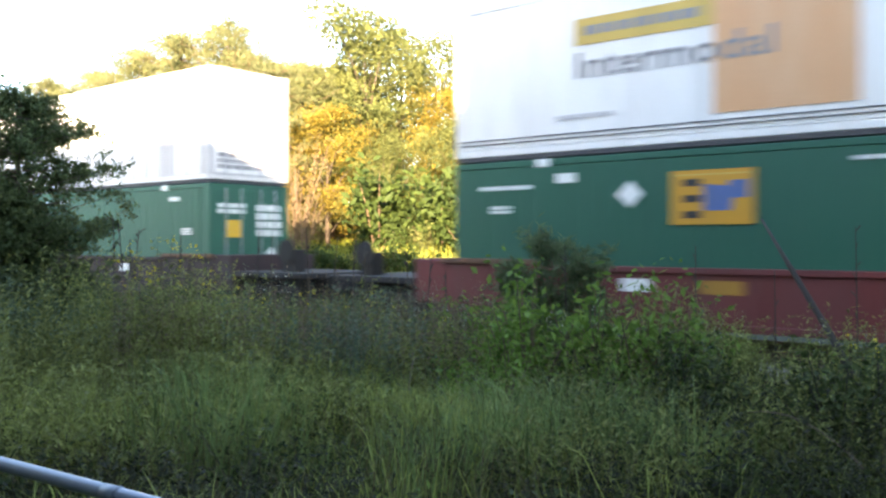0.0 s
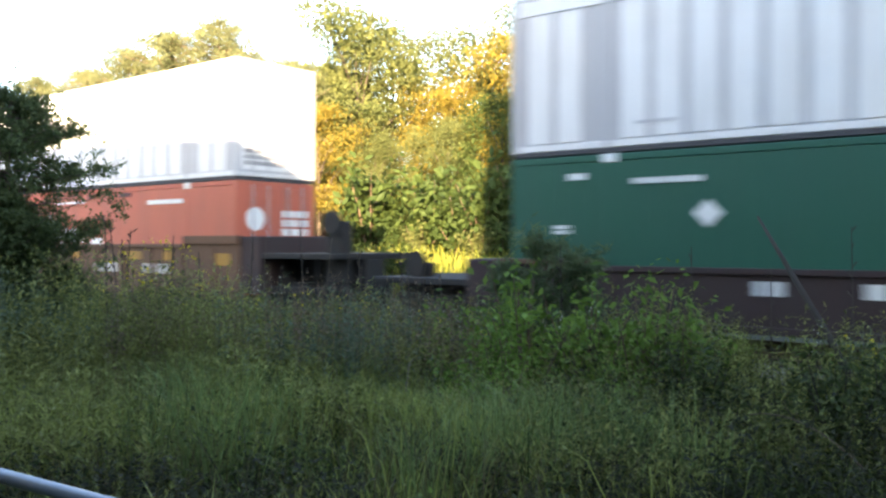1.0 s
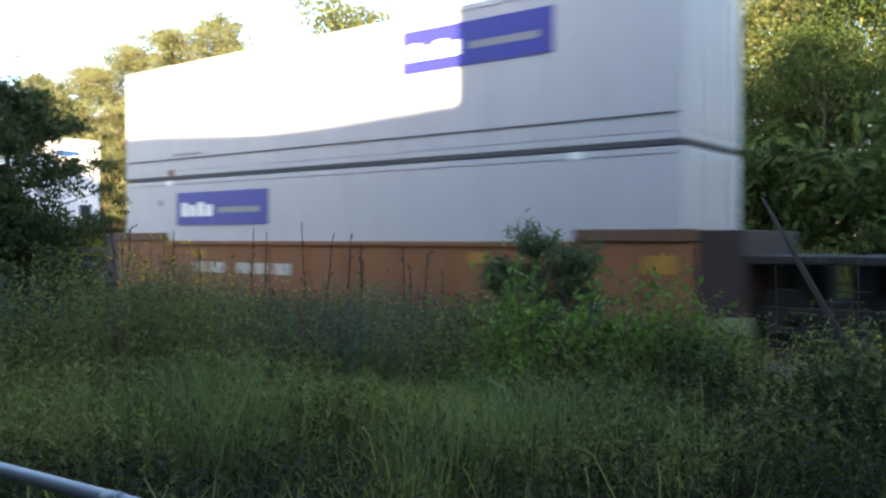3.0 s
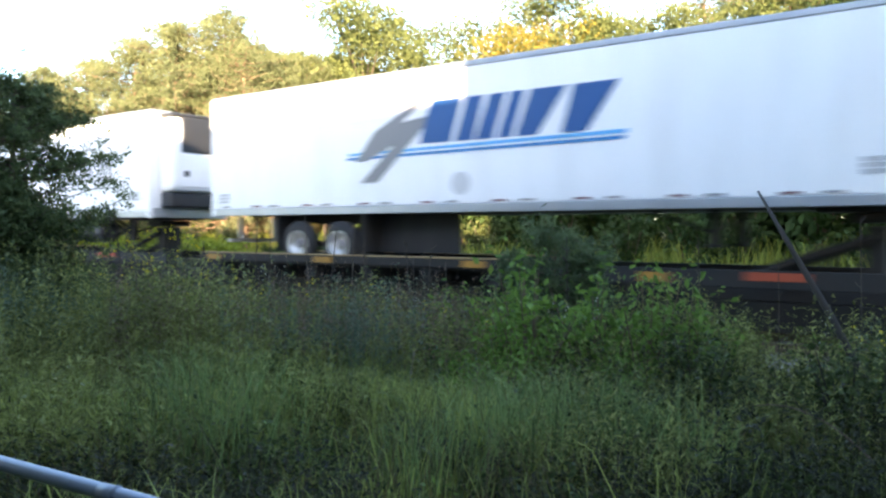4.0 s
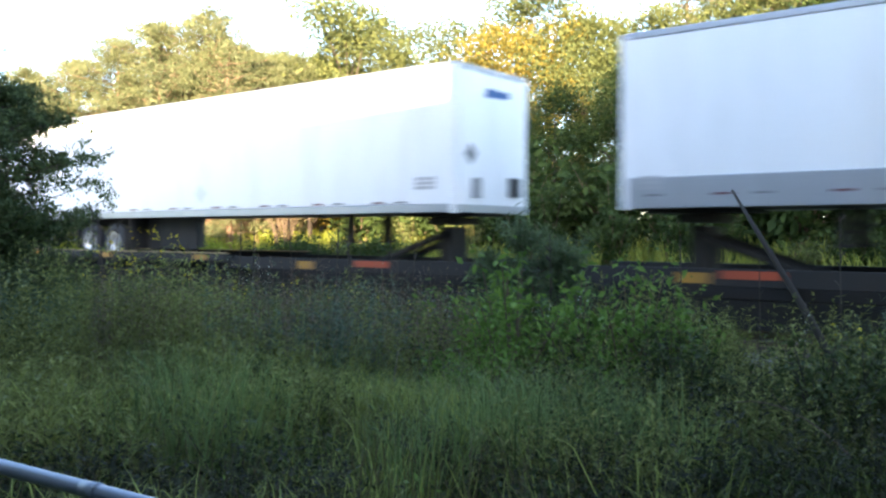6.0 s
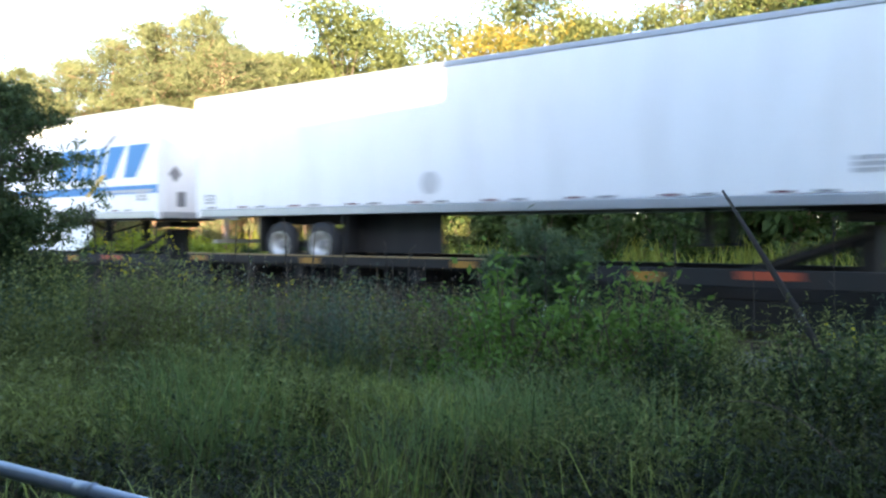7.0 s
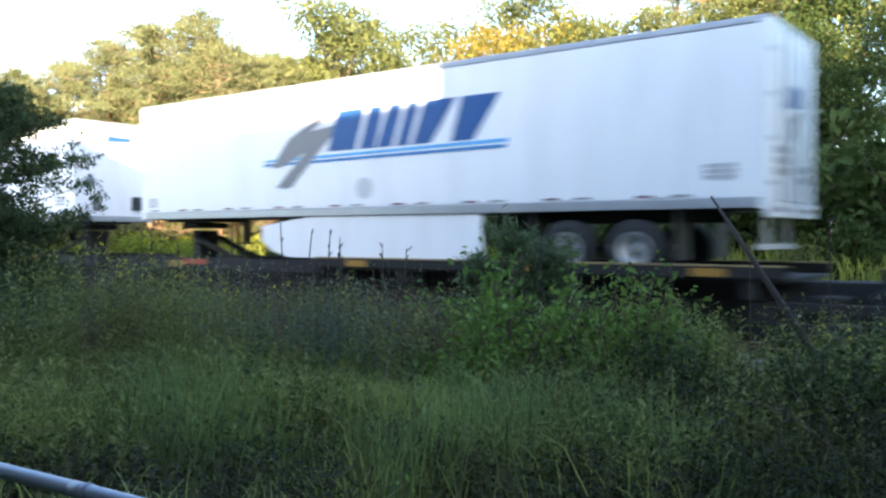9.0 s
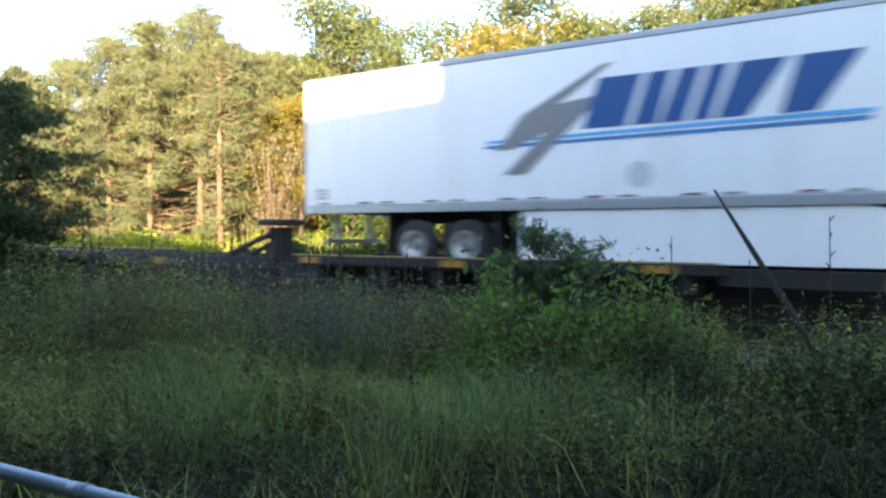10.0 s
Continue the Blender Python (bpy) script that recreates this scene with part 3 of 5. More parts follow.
# ---- the train: well cars ----
def well_car(x, material, top, ends, left_reach, right_reach, label, marks=()):
    w = thing("well_car", start(x), label, "railcar", "well cars of the train")
    MOVING.append((w, x, 0.0))
    for s in (-1, 1):
        bm = bmesh.new()
        y0, y1 = sorted((s * 1.33, s * 1.41))
        box(bm, -0.25, L53 + 0.25, y0, y1, 0.38, top, bevel=0.012)
        side = part("side_sill", bm, material, w)
        y0, y1 = sorted((s * 1.31, s * 1.47))
        part("top_chord", boxes((1.9, L53 - 1.9, y0, y1, top - 0.1, top), bevel=0.015), material, side)
        part("bottom_chord", boxes((-0.25, L53 + 0.25, y0, y1, 0.32, 0.44), bevel=0.015), material, side)
        for k in range(12):
            px = 0.7 + k * 1.34
            y0, y1 = sorted((s * 1.41, s * 1.45))
            part("stiffener", boxes((px - 0.035, px + 0.035, y0, y1, 0.44, top - 0.1)), material, side)
        if ends > top:
            for e0, e1 in ((-0.25, 1.95), (L53 - 1.95, L53 + 0.25)):
                y0, y1 = sorted((s * 1.32, s * 1.48))
                part("end_chord", boxes((e0, e1, y0, y1, top, ends), bevel=0.02), RAILCAR_BROWN, side)
    part("floor", boxes((-0.1, L53 + 0.1, -1.33, 1.33, 0.34, 0.41)), material, w)
    for e0, e1 in ((-left_reach, -0.25), (L53 + 0.25, L53 + right_reach)):
        p = part("end_platform", boxes((e0, e1, -1.35, 1.35, ends - 0.55, ends - 0.42), bevel=0.02), DARK_STEEL, w)
        part("centre_sill", boxes((e0, e1, -0.35, 0.35, 0.6, ends - 0.55), bevel=0.02), DARK_STEEL, p)
        a, b = (e1 - 0.75, e1) if e1 <= 0 else (e0, e0 + 0.75)
        part("bulkhead", boxes((a, b, -1.38, 1.38, 0.5, ends - 0.02), bevel=0.03), RAILCAR_DARK if ends > 1.8 else material, p)
        far = e0 if e1 <= 0 else e1
        for y in (-1.36, 1.36):
            bm = bmesh.new()
            for gx in (0.12, 0.5):
                tube(bm, [(far + (gx if far < 0 else -gx), y, 0.35), (far + (gx if far < 0 else -gx), y, ends - 0.5)], [0.018, 0.018], 6)
            for gz in (0.4, 0.68, 0.96):
                tube(bm, [(far + (0.12 if far < 0 else -0.12), y, gz), (far + (0.5 if far < 0 else -0.5), y, gz)], [0.014, 0.014], 6)
            part("ladder", bm, DARK_STEEL, p)
    # stencilled panels and yellow reflectors along the sill
    y = -1.412
    r = random.Random(int(-x))
    px = 0.9
    while px < L53 - 1:
        wd = r.uniform(0.3, 0.75)
        part("stencil", slab_side(rect(px, px + wd, top - 0.42, top - 0.2), 0.006, y), MARK_WHITE if r.random() < 0.35 and top < 1.4 else (YELLOW_STEEL if r.random() < 0.25 else material), w)
        px += wd + r.uniform(0.6, 1.5)
    if top > 1.4:
        for px in marks:
            part("stencil", slab_side(rect(px, px + 0.55, 0.90, 1.16), 0.006, y), MARK_FADED, w)
        part("stencil", slab_side(rect(L53 - 0.7, L53 - 0.1, 1.15, 1.45), 0.006, -1.412), YELLOW_STEEL, w)
    return w


CARS = [
    (-10.42, RAILCAR_RED, 1.32, 1.42, 3.6, 3.6, "red oxide well car carrying two stacked containers"),
    (-34.55, RAILCAR_DARK, 1.33, 1.43, 3.5, 3.6, "dark red well car carrying two stacked containers"),
    (-58.75, RAILCAR_BROWN, 1.68, 1.89, 1.55, 3.4, "brown well car with a plain side sill and dark end chords", (9.9, 10.55, 12.3, 13.0)),
    (-78.2, RAILCAR_BROWN, 1.68, 1.89, 2.0, 1.5, "brown well car with a white stencil on its side", (5.9, 6.62, 7.34, 8.06)),
    (-98.6, RAILCAR_RUST, 1.68, 1.89, 2.6, 2.0, "rusty orange well car with white stencils", (3.2, 3.9, 4.9, 5.6, 6.3)),
]
for row in CARS:
    well_car(*row)
for x, px in ((-10.42, -1.9), (-34.55, L53 + 1.9), (-34.55, -1.9), (-58.75, L53 + 1.9), (-58.75, -1.6), (-78.2, -2.0), (-98.6, -1.5)):
    t = thing("rail_truck", start(x + px), "dark cast steel two-axle truck under the cars", "bogie", "trucks of the train")
    MOVING.append((t, x + px, 0.0))
    rail_truck(t, 0.0)

# hand brake stands on the open end platforms
for x, px, h in ((-34.55, -2.6, 1.55), (-58.75, L53 + 3.0, 2.45), (-10.42, -2.8, 1.75), (-34.55, L53 + 2.6, 1.8)):
    t = thing("brake_stand", start(x + px), "dark steel hand brake stand on a railcar platform", "brake", "brake stands")
    MOVING.append((t, x + px, 0.0))
    part("post", boxes((-0.2, 0.2, -0.95, -0.55, 0.8, h - 0.25), bevel=0.03), DARK_STEEL, t)
    bm = ring_solid(bmesh.new(), [(0, 0.22), (0, 0.28), (0.05, 0.28), (0.05, 0.22)], 0.0, h - 0.28, -1.02, 20)
    part("hand_wheel", bm, DARK_STEEL, t)


# ---- the train: road trailers ----
def road_wheel(parent, x, z=1.47, r=0.51):
    """Tyre with a deep dished rim, a hub and lug nuts."""
    for y, face in ((-HW + 0.03, -1), (HW - 0.31, 1)):
        tyre = bmesh.new()
        ring_solid(tyre, [(0.17, 0.28), (0.0, 0.295), (0.0, 0.40), (0.03, 0.48), (0.06, r), (0.22, r), (0.25, 0.48), (0.28, 0.40), (0.28, 0.29)], x, z, y, 32)
        w = part("tyre", tyre, RUBBER, parent)
        if face < 0:
            rim = bmesh.new()
            ring_solid(rim, [(0.14, 0.05), (0.14, 0.15), (0.115, 0.19), (0.02, 0.265), (-0.008, 0.275), (-0.008, 0.297), (0.16, 0.293)], x, z, y, 32)
            part("rim", rim, RIM, w, "polished metal rim")
            hub = bmesh.new()
            ring_solid(hub, [(0.15, 0.11), (0.06, 0.10), (0.02, 0.075), (0.01, 0.05)], x, z, y, 20)
            for k in range(10):
                a = k * math.tau / 10
                ring_solid(hub, [(0.15, 0.016), (0.11, 0.014)], x + 0.135 * math.cos(a), z + 0.135 * math.sin(a), y, 6)
            part("hub", hub, GREY_VINYL, w)


def trailer(x, label, nose, wheels, skirt=None, ribs="panel", deep_rail=False, name="semi_trailer"):
    t = thing(name, start(x), label, "trailer", "road trailers on the train")
    MOVING.append((t, x, 0.0))
    zb, zt = 2.13, 5.075
    part("body", boxes((0.03, L53 - 0.03, -HW + 0.03, HW - 0.03, zb + 0.1, zt - 0.02), bevel=0.03), WHITE, t)
    # side skin
    if ribs == "corrugated":
        n = 17
        h = (zt - 0.13 - zb - 0.2) / n
        for i in range(n):
            part("side_slat", boxes((0.08, L53 - 0.10, -HW + 0.006, -HW + 0.04, zb + 0.2 + i * h + 0.012, zb + 0.2 + (i + 1) * h - 0.012), bevel=0.012), WHITE, t)
    else:
        step = 1.23
        for i in range(13):
            a = 0.08 + i * step
            part("side_panel", boxes((a + 0.003, min(a + step, L53 - 0.08) - 0.003, -HW + 0.008 + 0.002 * random.random(), -HW + 0.035, zb + 0.18, zt - 0.12), bevel=0.003), WHITE, t)
    top = part("top_rail", boxes((0.0, L53, -HW, HW, zt - 0.115, zt), bevel=0.02), ALU, t, "grey aluminium top rail")
    lo = 0.52 if deep_rail else 0.17
    for y0, y1 in ((-HW, -HW + 0.08), (HW - 0.08, HW)):
        part("bottom_rail", boxes((0.0, L53, y0, y1, zb, zb + lo), bevel=0.015), ALU, t, "grey aluminium bottom rail")
    part("floor", boxes((0.05, L53 - 0.05, -HW + 0.085, HW - 0.085, zb + 0.02, zb + 0.12)), DARK_STEEL, t)
    part("roof", boxes((0.06, L53 - 0.06, -HW + 0.08, HW - 0.08, zt - 0.01, zt + 0.01)), WHITE, t)
    for px in (0.0, L53 - 0.14):
        for y0, y1 in ((-HW - 0.004, -HW + 0.14), (HW - 0.14, HW + 0.004)):
            part("corner_post", boxes((px, px + 0.14, y0, y1, zb - 0.02, zt - 0.05), bevel=0.02), WHITE, t)
    # reflector strips along the bottom rail, in red and white
    k, px = 0, 0.45
    zr = zb + (0.2 if not deep_rail else 0.2)
    while px < L53 - 0.5:
        part("reflector", slab_side(rect(px, px + 0.30, zr, zr + 0.036), 0.008), MARK_RED if k % 2 and ribs == "panel" else GREY_VINYL, t)
        px += 0.62 if k % 2 else 1.15
        k += 1
    # running gear
    part("slider_frame", boxes((wheels[0] - 1.0, wheels[1] + 1.0, -0.55, -0.42, zb - 0.2, zb + 0.02), (wheels[0] - 1.0, wheels[1] + 1.0, 0.42, 0.55, zb - 0.2, zb + 0.02)), DARK_STEEL, t)
    for wx in wheels:
        part("axle", tube(bmesh.new(), [(wx, -1.0, 1.47), (wx, 1.0, 1.47)], [0.07, 0.07], 10), DARK_STEEL, t)
        road_wheel(t, wx)
    for wx in (wheels[0] - 0.72, wheels[1] + 0.72):
        for y0, y1 in ((-HW + 0.05, -0.65), (0.65, HW - 0.05)):
            part("mud_flap", boxes((wx - 0.012, wx + 0.012, y0, y1, 1.30, zb)), BLACK, t)
    rear_right = wheels[0] > 8
    # dark panel between the wheels and the middle of the trailer
    f0, f1 = (wheels[0] - 1.8, wheels[0] - 0.75) if rear_right else (wheels[1] + 0.75, wheels[1] + (1.6 if skirt else 3.0))
    part("dark_panel", boxes((f0, f1, -0.70, -0.66, 1.3, zb)), RUBBER, t, "dark panel beside the wheels")
    # landing gear
    lx = 3.4 if rear_right else L53 - (1.85 if nose == "reefer" else 3.4)
    for y in (-0.62, 0.62):
        bm = boxes((lx - 0.09, lx + 0.09, y - 0.08, y + 0.08, 1.55, zb), bevel=0.01)
        box(bm, lx - 0.14, lx + 0.14, y - 0.12, y + 0.12, 1.5, 1.55)
        part("landing_leg", bm, DARK_STEEL, t)
    part("brace", tube(bmesh.new(), [(lx, -0.62, 1.7), (lx, 0.62, 2.05)], [0.025, 0.025], 6), DARK_STEEL, t)
    part("brace", tube(bmesh.new(), [(lx, -0.5, 1.7), (lx + (1.2 if rear_right else -1.2), -0.5, zb)], [0.03, 0.03], 6), DARK_STEEL, t)
    if nose == "reefer":
        part("fuel_tank", tube(bmesh.new(), [(12.2, -0.8, zb - 0.38), (12.28, -0.8, zb - 0.38), (13.32, -0.8, zb - 0.38), (13.4, -0.8, zb - 0.38)], [0.22, 0.34, 0.34, 0.22], 20), BLACK, t, "dark fuel tank under the floor")
        for z0, z1 in ((1.62, zb - 0.2), (zb - 0.2, 1.62)):
            part("brace", tube(bmesh.new(), [(13.4, -0.62, z0), (lx, -0.62, z1)], [0.04, 0.04], 8), DARK_STEEL, t)
    kx = 1.0 if rear_right else L53 - 1.0
    part("kingpin_plate", boxes((kx - 0.9, kx + 0.9, -0.6, 0.6, zb - 0.06, zb + 0.03), bevel=0.01), DARK_STEEL, t)
    # rear underride guard
    gx = L53 - 0.25 if rear_right else 0.25
    bm = boxes((gx - 0.04, gx + 0.04, -0.95, 0.95, 1.48, 1.57))
    for y in (-0.55, 0.55):
        box(bm, gx - 0.05, gx + 0.05, y - 0.05, y + 0.05, 1.57, zb)
    part("underride_guard", bm, PALE_GREY, t, "pale grey rear guard")
    if skirt:
        a, b, taper = skirt
        bm = bmesh.new()
        up = zb - 0.005
        if taper == "left":
            out = [(a + 1.5, up), (b, up), (b, 1.22), (a + 0.9, 1.22), (a + 0.35, 1.36), (a, 1.60), (a, up - 0.2)]
        else:
            out = [(a, up), (b - 1.5, up), (b, up - 0.2), (b, 1.60), (b - 0.35, 1.36), (b - 0.9, 1.22), (a, 1.22)]
        f = [bm.verts.new((px, -HW + 0.05, pz)) for px, pz in out]
        g = [bm.verts.new((px, -HW + 0.075, pz)) for px, pz in out]
        bm.faces.new(f)
        bm.faces.new(g[::-1])
        for i in range(len(out)):
            j = (i + 1) % len(out)
            bm.faces.new((f[i], g[i], g[j], f[j]))
        part("side_skirt", bm, WHITE, t, "white side skirt")
    # forward end
    if nose == "plain":
        part("nose_panel", boxes((L53 - 0.04, L53 + 0.02, -HW + 0.15, HW - 0.15, zb + 0.15, zt - 0.12), bevel=0.02), WHITE, t)
        part("hose_box", boxes((L53 + 0.02, L53 + 0.09, 0.55, 0.95, zb + 0.35, zb + 0.75), bevel=0.02), BLACK, t)
        part("hose_box", boxes((L53 + 0.02, L53 + 0.07, -0.75, -0.5, zb + 0.3, zb + 0.7), bevel=0.02), GREY_VINYL, t)
        part("lower_plate", boxes((L53 - 0.02, L53 + 0.03, -HW + 0.1, HW - 0.1, zb, zb + 0.16), bevel=0.01), ALU, t)
        part("badge", slab_end([(-0.3, zt - 0.6), (0.6, zt - 0.55), (0.55, zt - 0.42), (-0.25, zt - 0.4)], 0.026), NAVY, t)
        part("placard", slab_end([(-0.8, zb + 0.95), (-0.6, zb + 1.17), (-0.8, zb + 1.39), (-1.0, zb + 1.17)], 0.028), GREY_VINYL, t)
    elif nose == "doors":
        for y0, y1 in ((-HW + 0.12, -0.01), (0.01, HW - 0.12)):
            d = part("door", boxes((L53 - 0.03, L53 + 0.02, y0, y1, zb + 0.12, zt - 0.14), bevel=0.012), WHITE_OLD, t)
            for k in (0.3, 0.68):
                y = y0 + (y1 - y0) * k
                part("lock_rod", tube(bmesh.new(), [(L53 + 0.045, y, zb + 0.05), (L53 + 0.045, y, zt - 0.1)], [0.016, 0.016], 8), ALU, d)
            for k in range(4):
                z = zb + 0.35 + k * 0.68
                y = y0 if y0 < -0.5 else y1
                part("hinge", boxes((L53 + 0.015, L53 + 0.04, y - 0.13, y + 0.13, z, z + 0.07)), ALU, d)
        part("bumper", boxes((L53 - 0.05, L53 + 0.05, -HW, HW, zb - 0.14, zb + 0.1), bevel=0.02), WHITE_OLD, t)
        for k, y in enumerate((-1.0, -0.75, 0.0, 0.75, 1.0)):
            part("tail_light", slab_end(rect(y - 0.09, y + 0.09, zb - 0.06, zb + 0.02), 0.06), MARK_RED, t)
        writing(t, bars(-1.0, -0.2, zb + 0.5, zb + 1.0, 3, 41) + bars(0.25, 1.0, zb + 0.4, zb + 0.75, 2, 42), GREY_VINYL, end=True, depth=0.026)
        part("badge", slab_end([(-0.55, zt - 1.35), (0.6, zt - 1.25), (0.55, zt - 0.95), (-0.4, zt - 0.95)], 0.03), NAVY, t)
        part("badge", slab_end([(-0.35, zt - 1.75), (-0.15, zt - 1.75), (0.5, zt - 1.3), (0.2, zt - 1.35)], 0.03), GREY_VINYL, t)
        part("placard", slab_end([(-0.1, zb + 1.05), (0.15, zb + 1.3), (-0.1, zb + 1.55), (-0.35, zb + 1.3)], 0.03), GREY_VINYL, t)
    elif nose == "reefer":
        part("nose_panel", boxes((L53 - 0.04, L53 + 0.02, -HW + 0.15, HW - 0.15, zb + 0.15, zt - 0.12), bevel=0.02), WHITE, t)
        u = part("cooling_unit", boxes((L53 + 0.02, L53 + 0.62, -1.0, 1.0, zb + 0.7, zt - 0.18), bevel=0.16), WHITE, t, "white rounded cooling unit")
        g = boxes((L53 + 0.5, L53 + 0.645, -0.72, 1.02, zb + 1.75, zt - 0.15), bevel=0.07)
        part("grille", g, BLACK, u, "black grille")
        part("shroud", boxes((L53 + 0.02, L53 + 0.66, -1.02, 1.02, zt - 0.2, zt - 0.1), bevel=0.04), BLACK, u)
        part("latch", slab_end(rect(-0.62, -0.45, zb + 1.12, zb + 1.28), 0.63), BLACK, u)
        part("unit_base", boxes((L53 + 0.02, L53 + 0.5, -0.95, 0.95, zb + 0.28, zb + 0.68), bevel=0.05), BLACK, t)
        part("lower_plate", boxes((L53 - 0.02, L53 + 0.04, -HW + 0.1, HW - 0.1, zb, zb + 0.26), bevel=0.01), ALU, t)
    # small writing on the side
    writing(t, bars(L53 - 1.0, L53 - 0.5, zb + 0.45, zb + 0.72, 3, 50) + bars(0.35, 0.7, zb + 0.3, zb + 0.55, 3, 51), PALE_GREY, depth=0.006)
    return t


def slanted_logo(t, x, z0, z1, width, material, gaps):
    """A row of slanted blocks in place of lettering."""
    lean = 0.30 * (z1 - z0) / 0.85
    for a, b, c, d in gaps:
        part("logo_block", slab_side([(x + a * width, z0), (x + b * width, z0), (x + d * width + lean, z1), (x + c * width + lean, z1)], 0.006), material, t)


# slanted blocks as shares of the width: foot from, foot to, head from, head to
BLOCKS = ((0.0, 0.185, 0.0, 0.185), (0.215, 0.315, 0.215, 0.305), (0.33, 0.425, 0.34, 0.425), (0.455, 0.525, 0.455, 0.525), (0.55, 0.66, 0.56, 0.735), (0.78, 0.90, 0.77, 0.975))


def round_badge(t, x, z):
    part("badge", slab_side([(x + 0.23 * math.cos(k * math.tau / 20), z + 0.23 * math.sin(k * math.tau / 20)) for k in range(20)], 0.008), FAINT_GREY, t, "faint grey round badge")


def arrow_logo(t):
    """Navy slanted blocks, a grey double stroke and two blue lines."""
    z = 3.53
    slanted_logo(t, 6.85, z, z + 0.84, 4.25, NAVY, BLOCKS)
    part("logo_stroke", slab_side([(5.07, 3.25), (5.35, 3.25), (6.95, 3.84), (7.05, 4.08), (6.35, 4.0), (7.39, 4.62), (7.2, 4.6), (5.6, 3.85)], 0.007), GREY_VINYL, t, "grey logo stroke")
    part("logo_stroke", slab_side([(5.22, 2.79), (5.68, 2.79), (6.95, 3.86), (6.55, 3.86)], 0.0075), GREY_VINYL, t, "grey logo stroke")
    part("logo_line", slab_side([(4.8, 3.29), (11.4, 3.34), (11.4, 3.40), (4.8, 3.34)], 0.005), BLUE, t)
    part("logo_line", slab_side([(4.85, 3.38), (11.45, 3.44), (11.45, 3.51), (4.85, 3.43)], 0.005), LIGHT_BLUE, t)
    round_badge(t, 7.9, 2.70)


def stripe_logo(t):
    """Bright blue slanted blocks over a stripe that turns from gold to blue."""
    slanted_logo(t, 11.1, 3.23, 4.10, 4.45, BLUE, BLOCKS)
    part("logo_stripe", slab_side([(0.05, 2.79), (10.6, 2.79), (1.6, 3.01), (0.05, 3.01)], 0.005), GOLD, t, "gold stripe")
    part("logo_stripe", slab_side([(10.7, 2.79), (16.12, 2.79), (16.12, 3.01), (1.7, 3.01)], 0.005), BLUE, t, "blue stripe")
    part("logo_stripe", slab_side(rect(13.4, 15.9, 2.82, 2.90), 0.0075), PALE_GREY, t)
    part("logo_stroke", slab_side([(12.63, 2.74), (12.9, 2.74), (13.75, 3.36), (13.45, 3.34)], 0.009), GOLD, t, "gold logo stroke")
    part("logo_stroke", slab_side([(13.6, 4.1), (13.78, 4.1), (14.4, 4.5), (14.25, 4.48)], 0.009), GREY_VINYL, t, "grey logo stroke")


def swoosh_logo(t):
    """Grey swooshes at the back and a row of grey blocks at the front."""
    for x0, x1, w in ((0.35, 7.5, 0.85), (2.4, 7.8, 0.75)):
        up, dn = [], []
        for i in range(13):
            k = i / 12
            x = x0 + (x1 - x0) * k
            z = 2.46 + 1.28 * math.sin(min(k * 1.15, 1.0) * math.pi / 2) - (0.12 if k > 0.8 else 0) * (k - 0.8) * 5 - (0.22 if x0 > 1 else 0) * k
            up.append((x, z))
            dn.append((x + w * (1 - k) ** 0.8, z - 0.04 - 0.24 * (1 - k) * k - 0.10 * (1 - k) * (1 if i else 0)))
        part("logo_swoosh", slab_side(up + dn[::-1], 0.006), PALE_GREY, t, "pale grey swoosh")
    x = 11.85
    for a, b in ((0.0, 0.13), (0.26, 0.40), (0.68, 0.82), (1.2, 1.34), (1.74, 1.88), (1.98, 2.12), (2.24, 2.38)):
        part("logo_block", slab_side(rect(x + a, x + b, 3.14, 3.68), 0.006), GREY_VINYL, t)
    part("logo_line", slab_side(rect(11.8, 14.3, 2.96, 3.0), 0.006), PALE_GREY, t)
    part("logo_stroke", slab_side([(12.2, 4.0), (13.0, 4.2), (13.3, 4.18), (13.9, 4.04), (13.2, 4.10), (12.9, 4.1)], 0.006), PALE_GREY, t)
    writing(t, bars(0.4, 2.4, 3.70, 4.0, 2, 60), PALE_GREY, depth=0.007)


PLAIN_WHITE = "white road trailer riding on a railcar"
t = trailer(-120.6, "white road trailer with a navy and grey arrow logo", "plain", (3.16, 4.49)); arrow_logo(t)
t = trailer(-139.5, "white corrugated refrigerated trailer with grey swooshes", "reefer", (2.16, 3.46), ribs="corrugated"); swoosh_logo(t)
t = trailer(-160.15, "white road trailer with rear doors forward and a deep grey rail", "doors", (12.05, 13.26), (4.98, 11.06, "left"), deep_rail=True); arrow_logo(t)
t = trailer(-179.8, PLAIN_WHITE, "plain", (3.05, 4.3)); placard(t, 8.2, 2.7)
t = trailer(-197.15, "plain white road trailer with a grey diamond placard", "plain", (3.0, 4.3)); round_badge(t, 7.4, 2.72)
t = trailer(-214.9, "white road trailer with a blue logo and gold stripe", "plain", (2.99, 4.35), (5.57, 12.84, "right")); stripe_logo(t)
t = trailer(-232.45, "white road trailer with a navy and grey arrow logo", "plain", (3.0, 4.3)); arrow_logo(t)
t = trailer(-250.5, "white road trailer with rear doors forward and an arrow logo", "doors", (12.66, 13.94), (4.65, 10.85, "left")); arrow_logo(t)
t = trailer(-269.95, "white road trailer with a navy and grey arrow logo", "plain", (3.05, 4.3), (5.57, 12.84, "right")); arrow_logo(t)


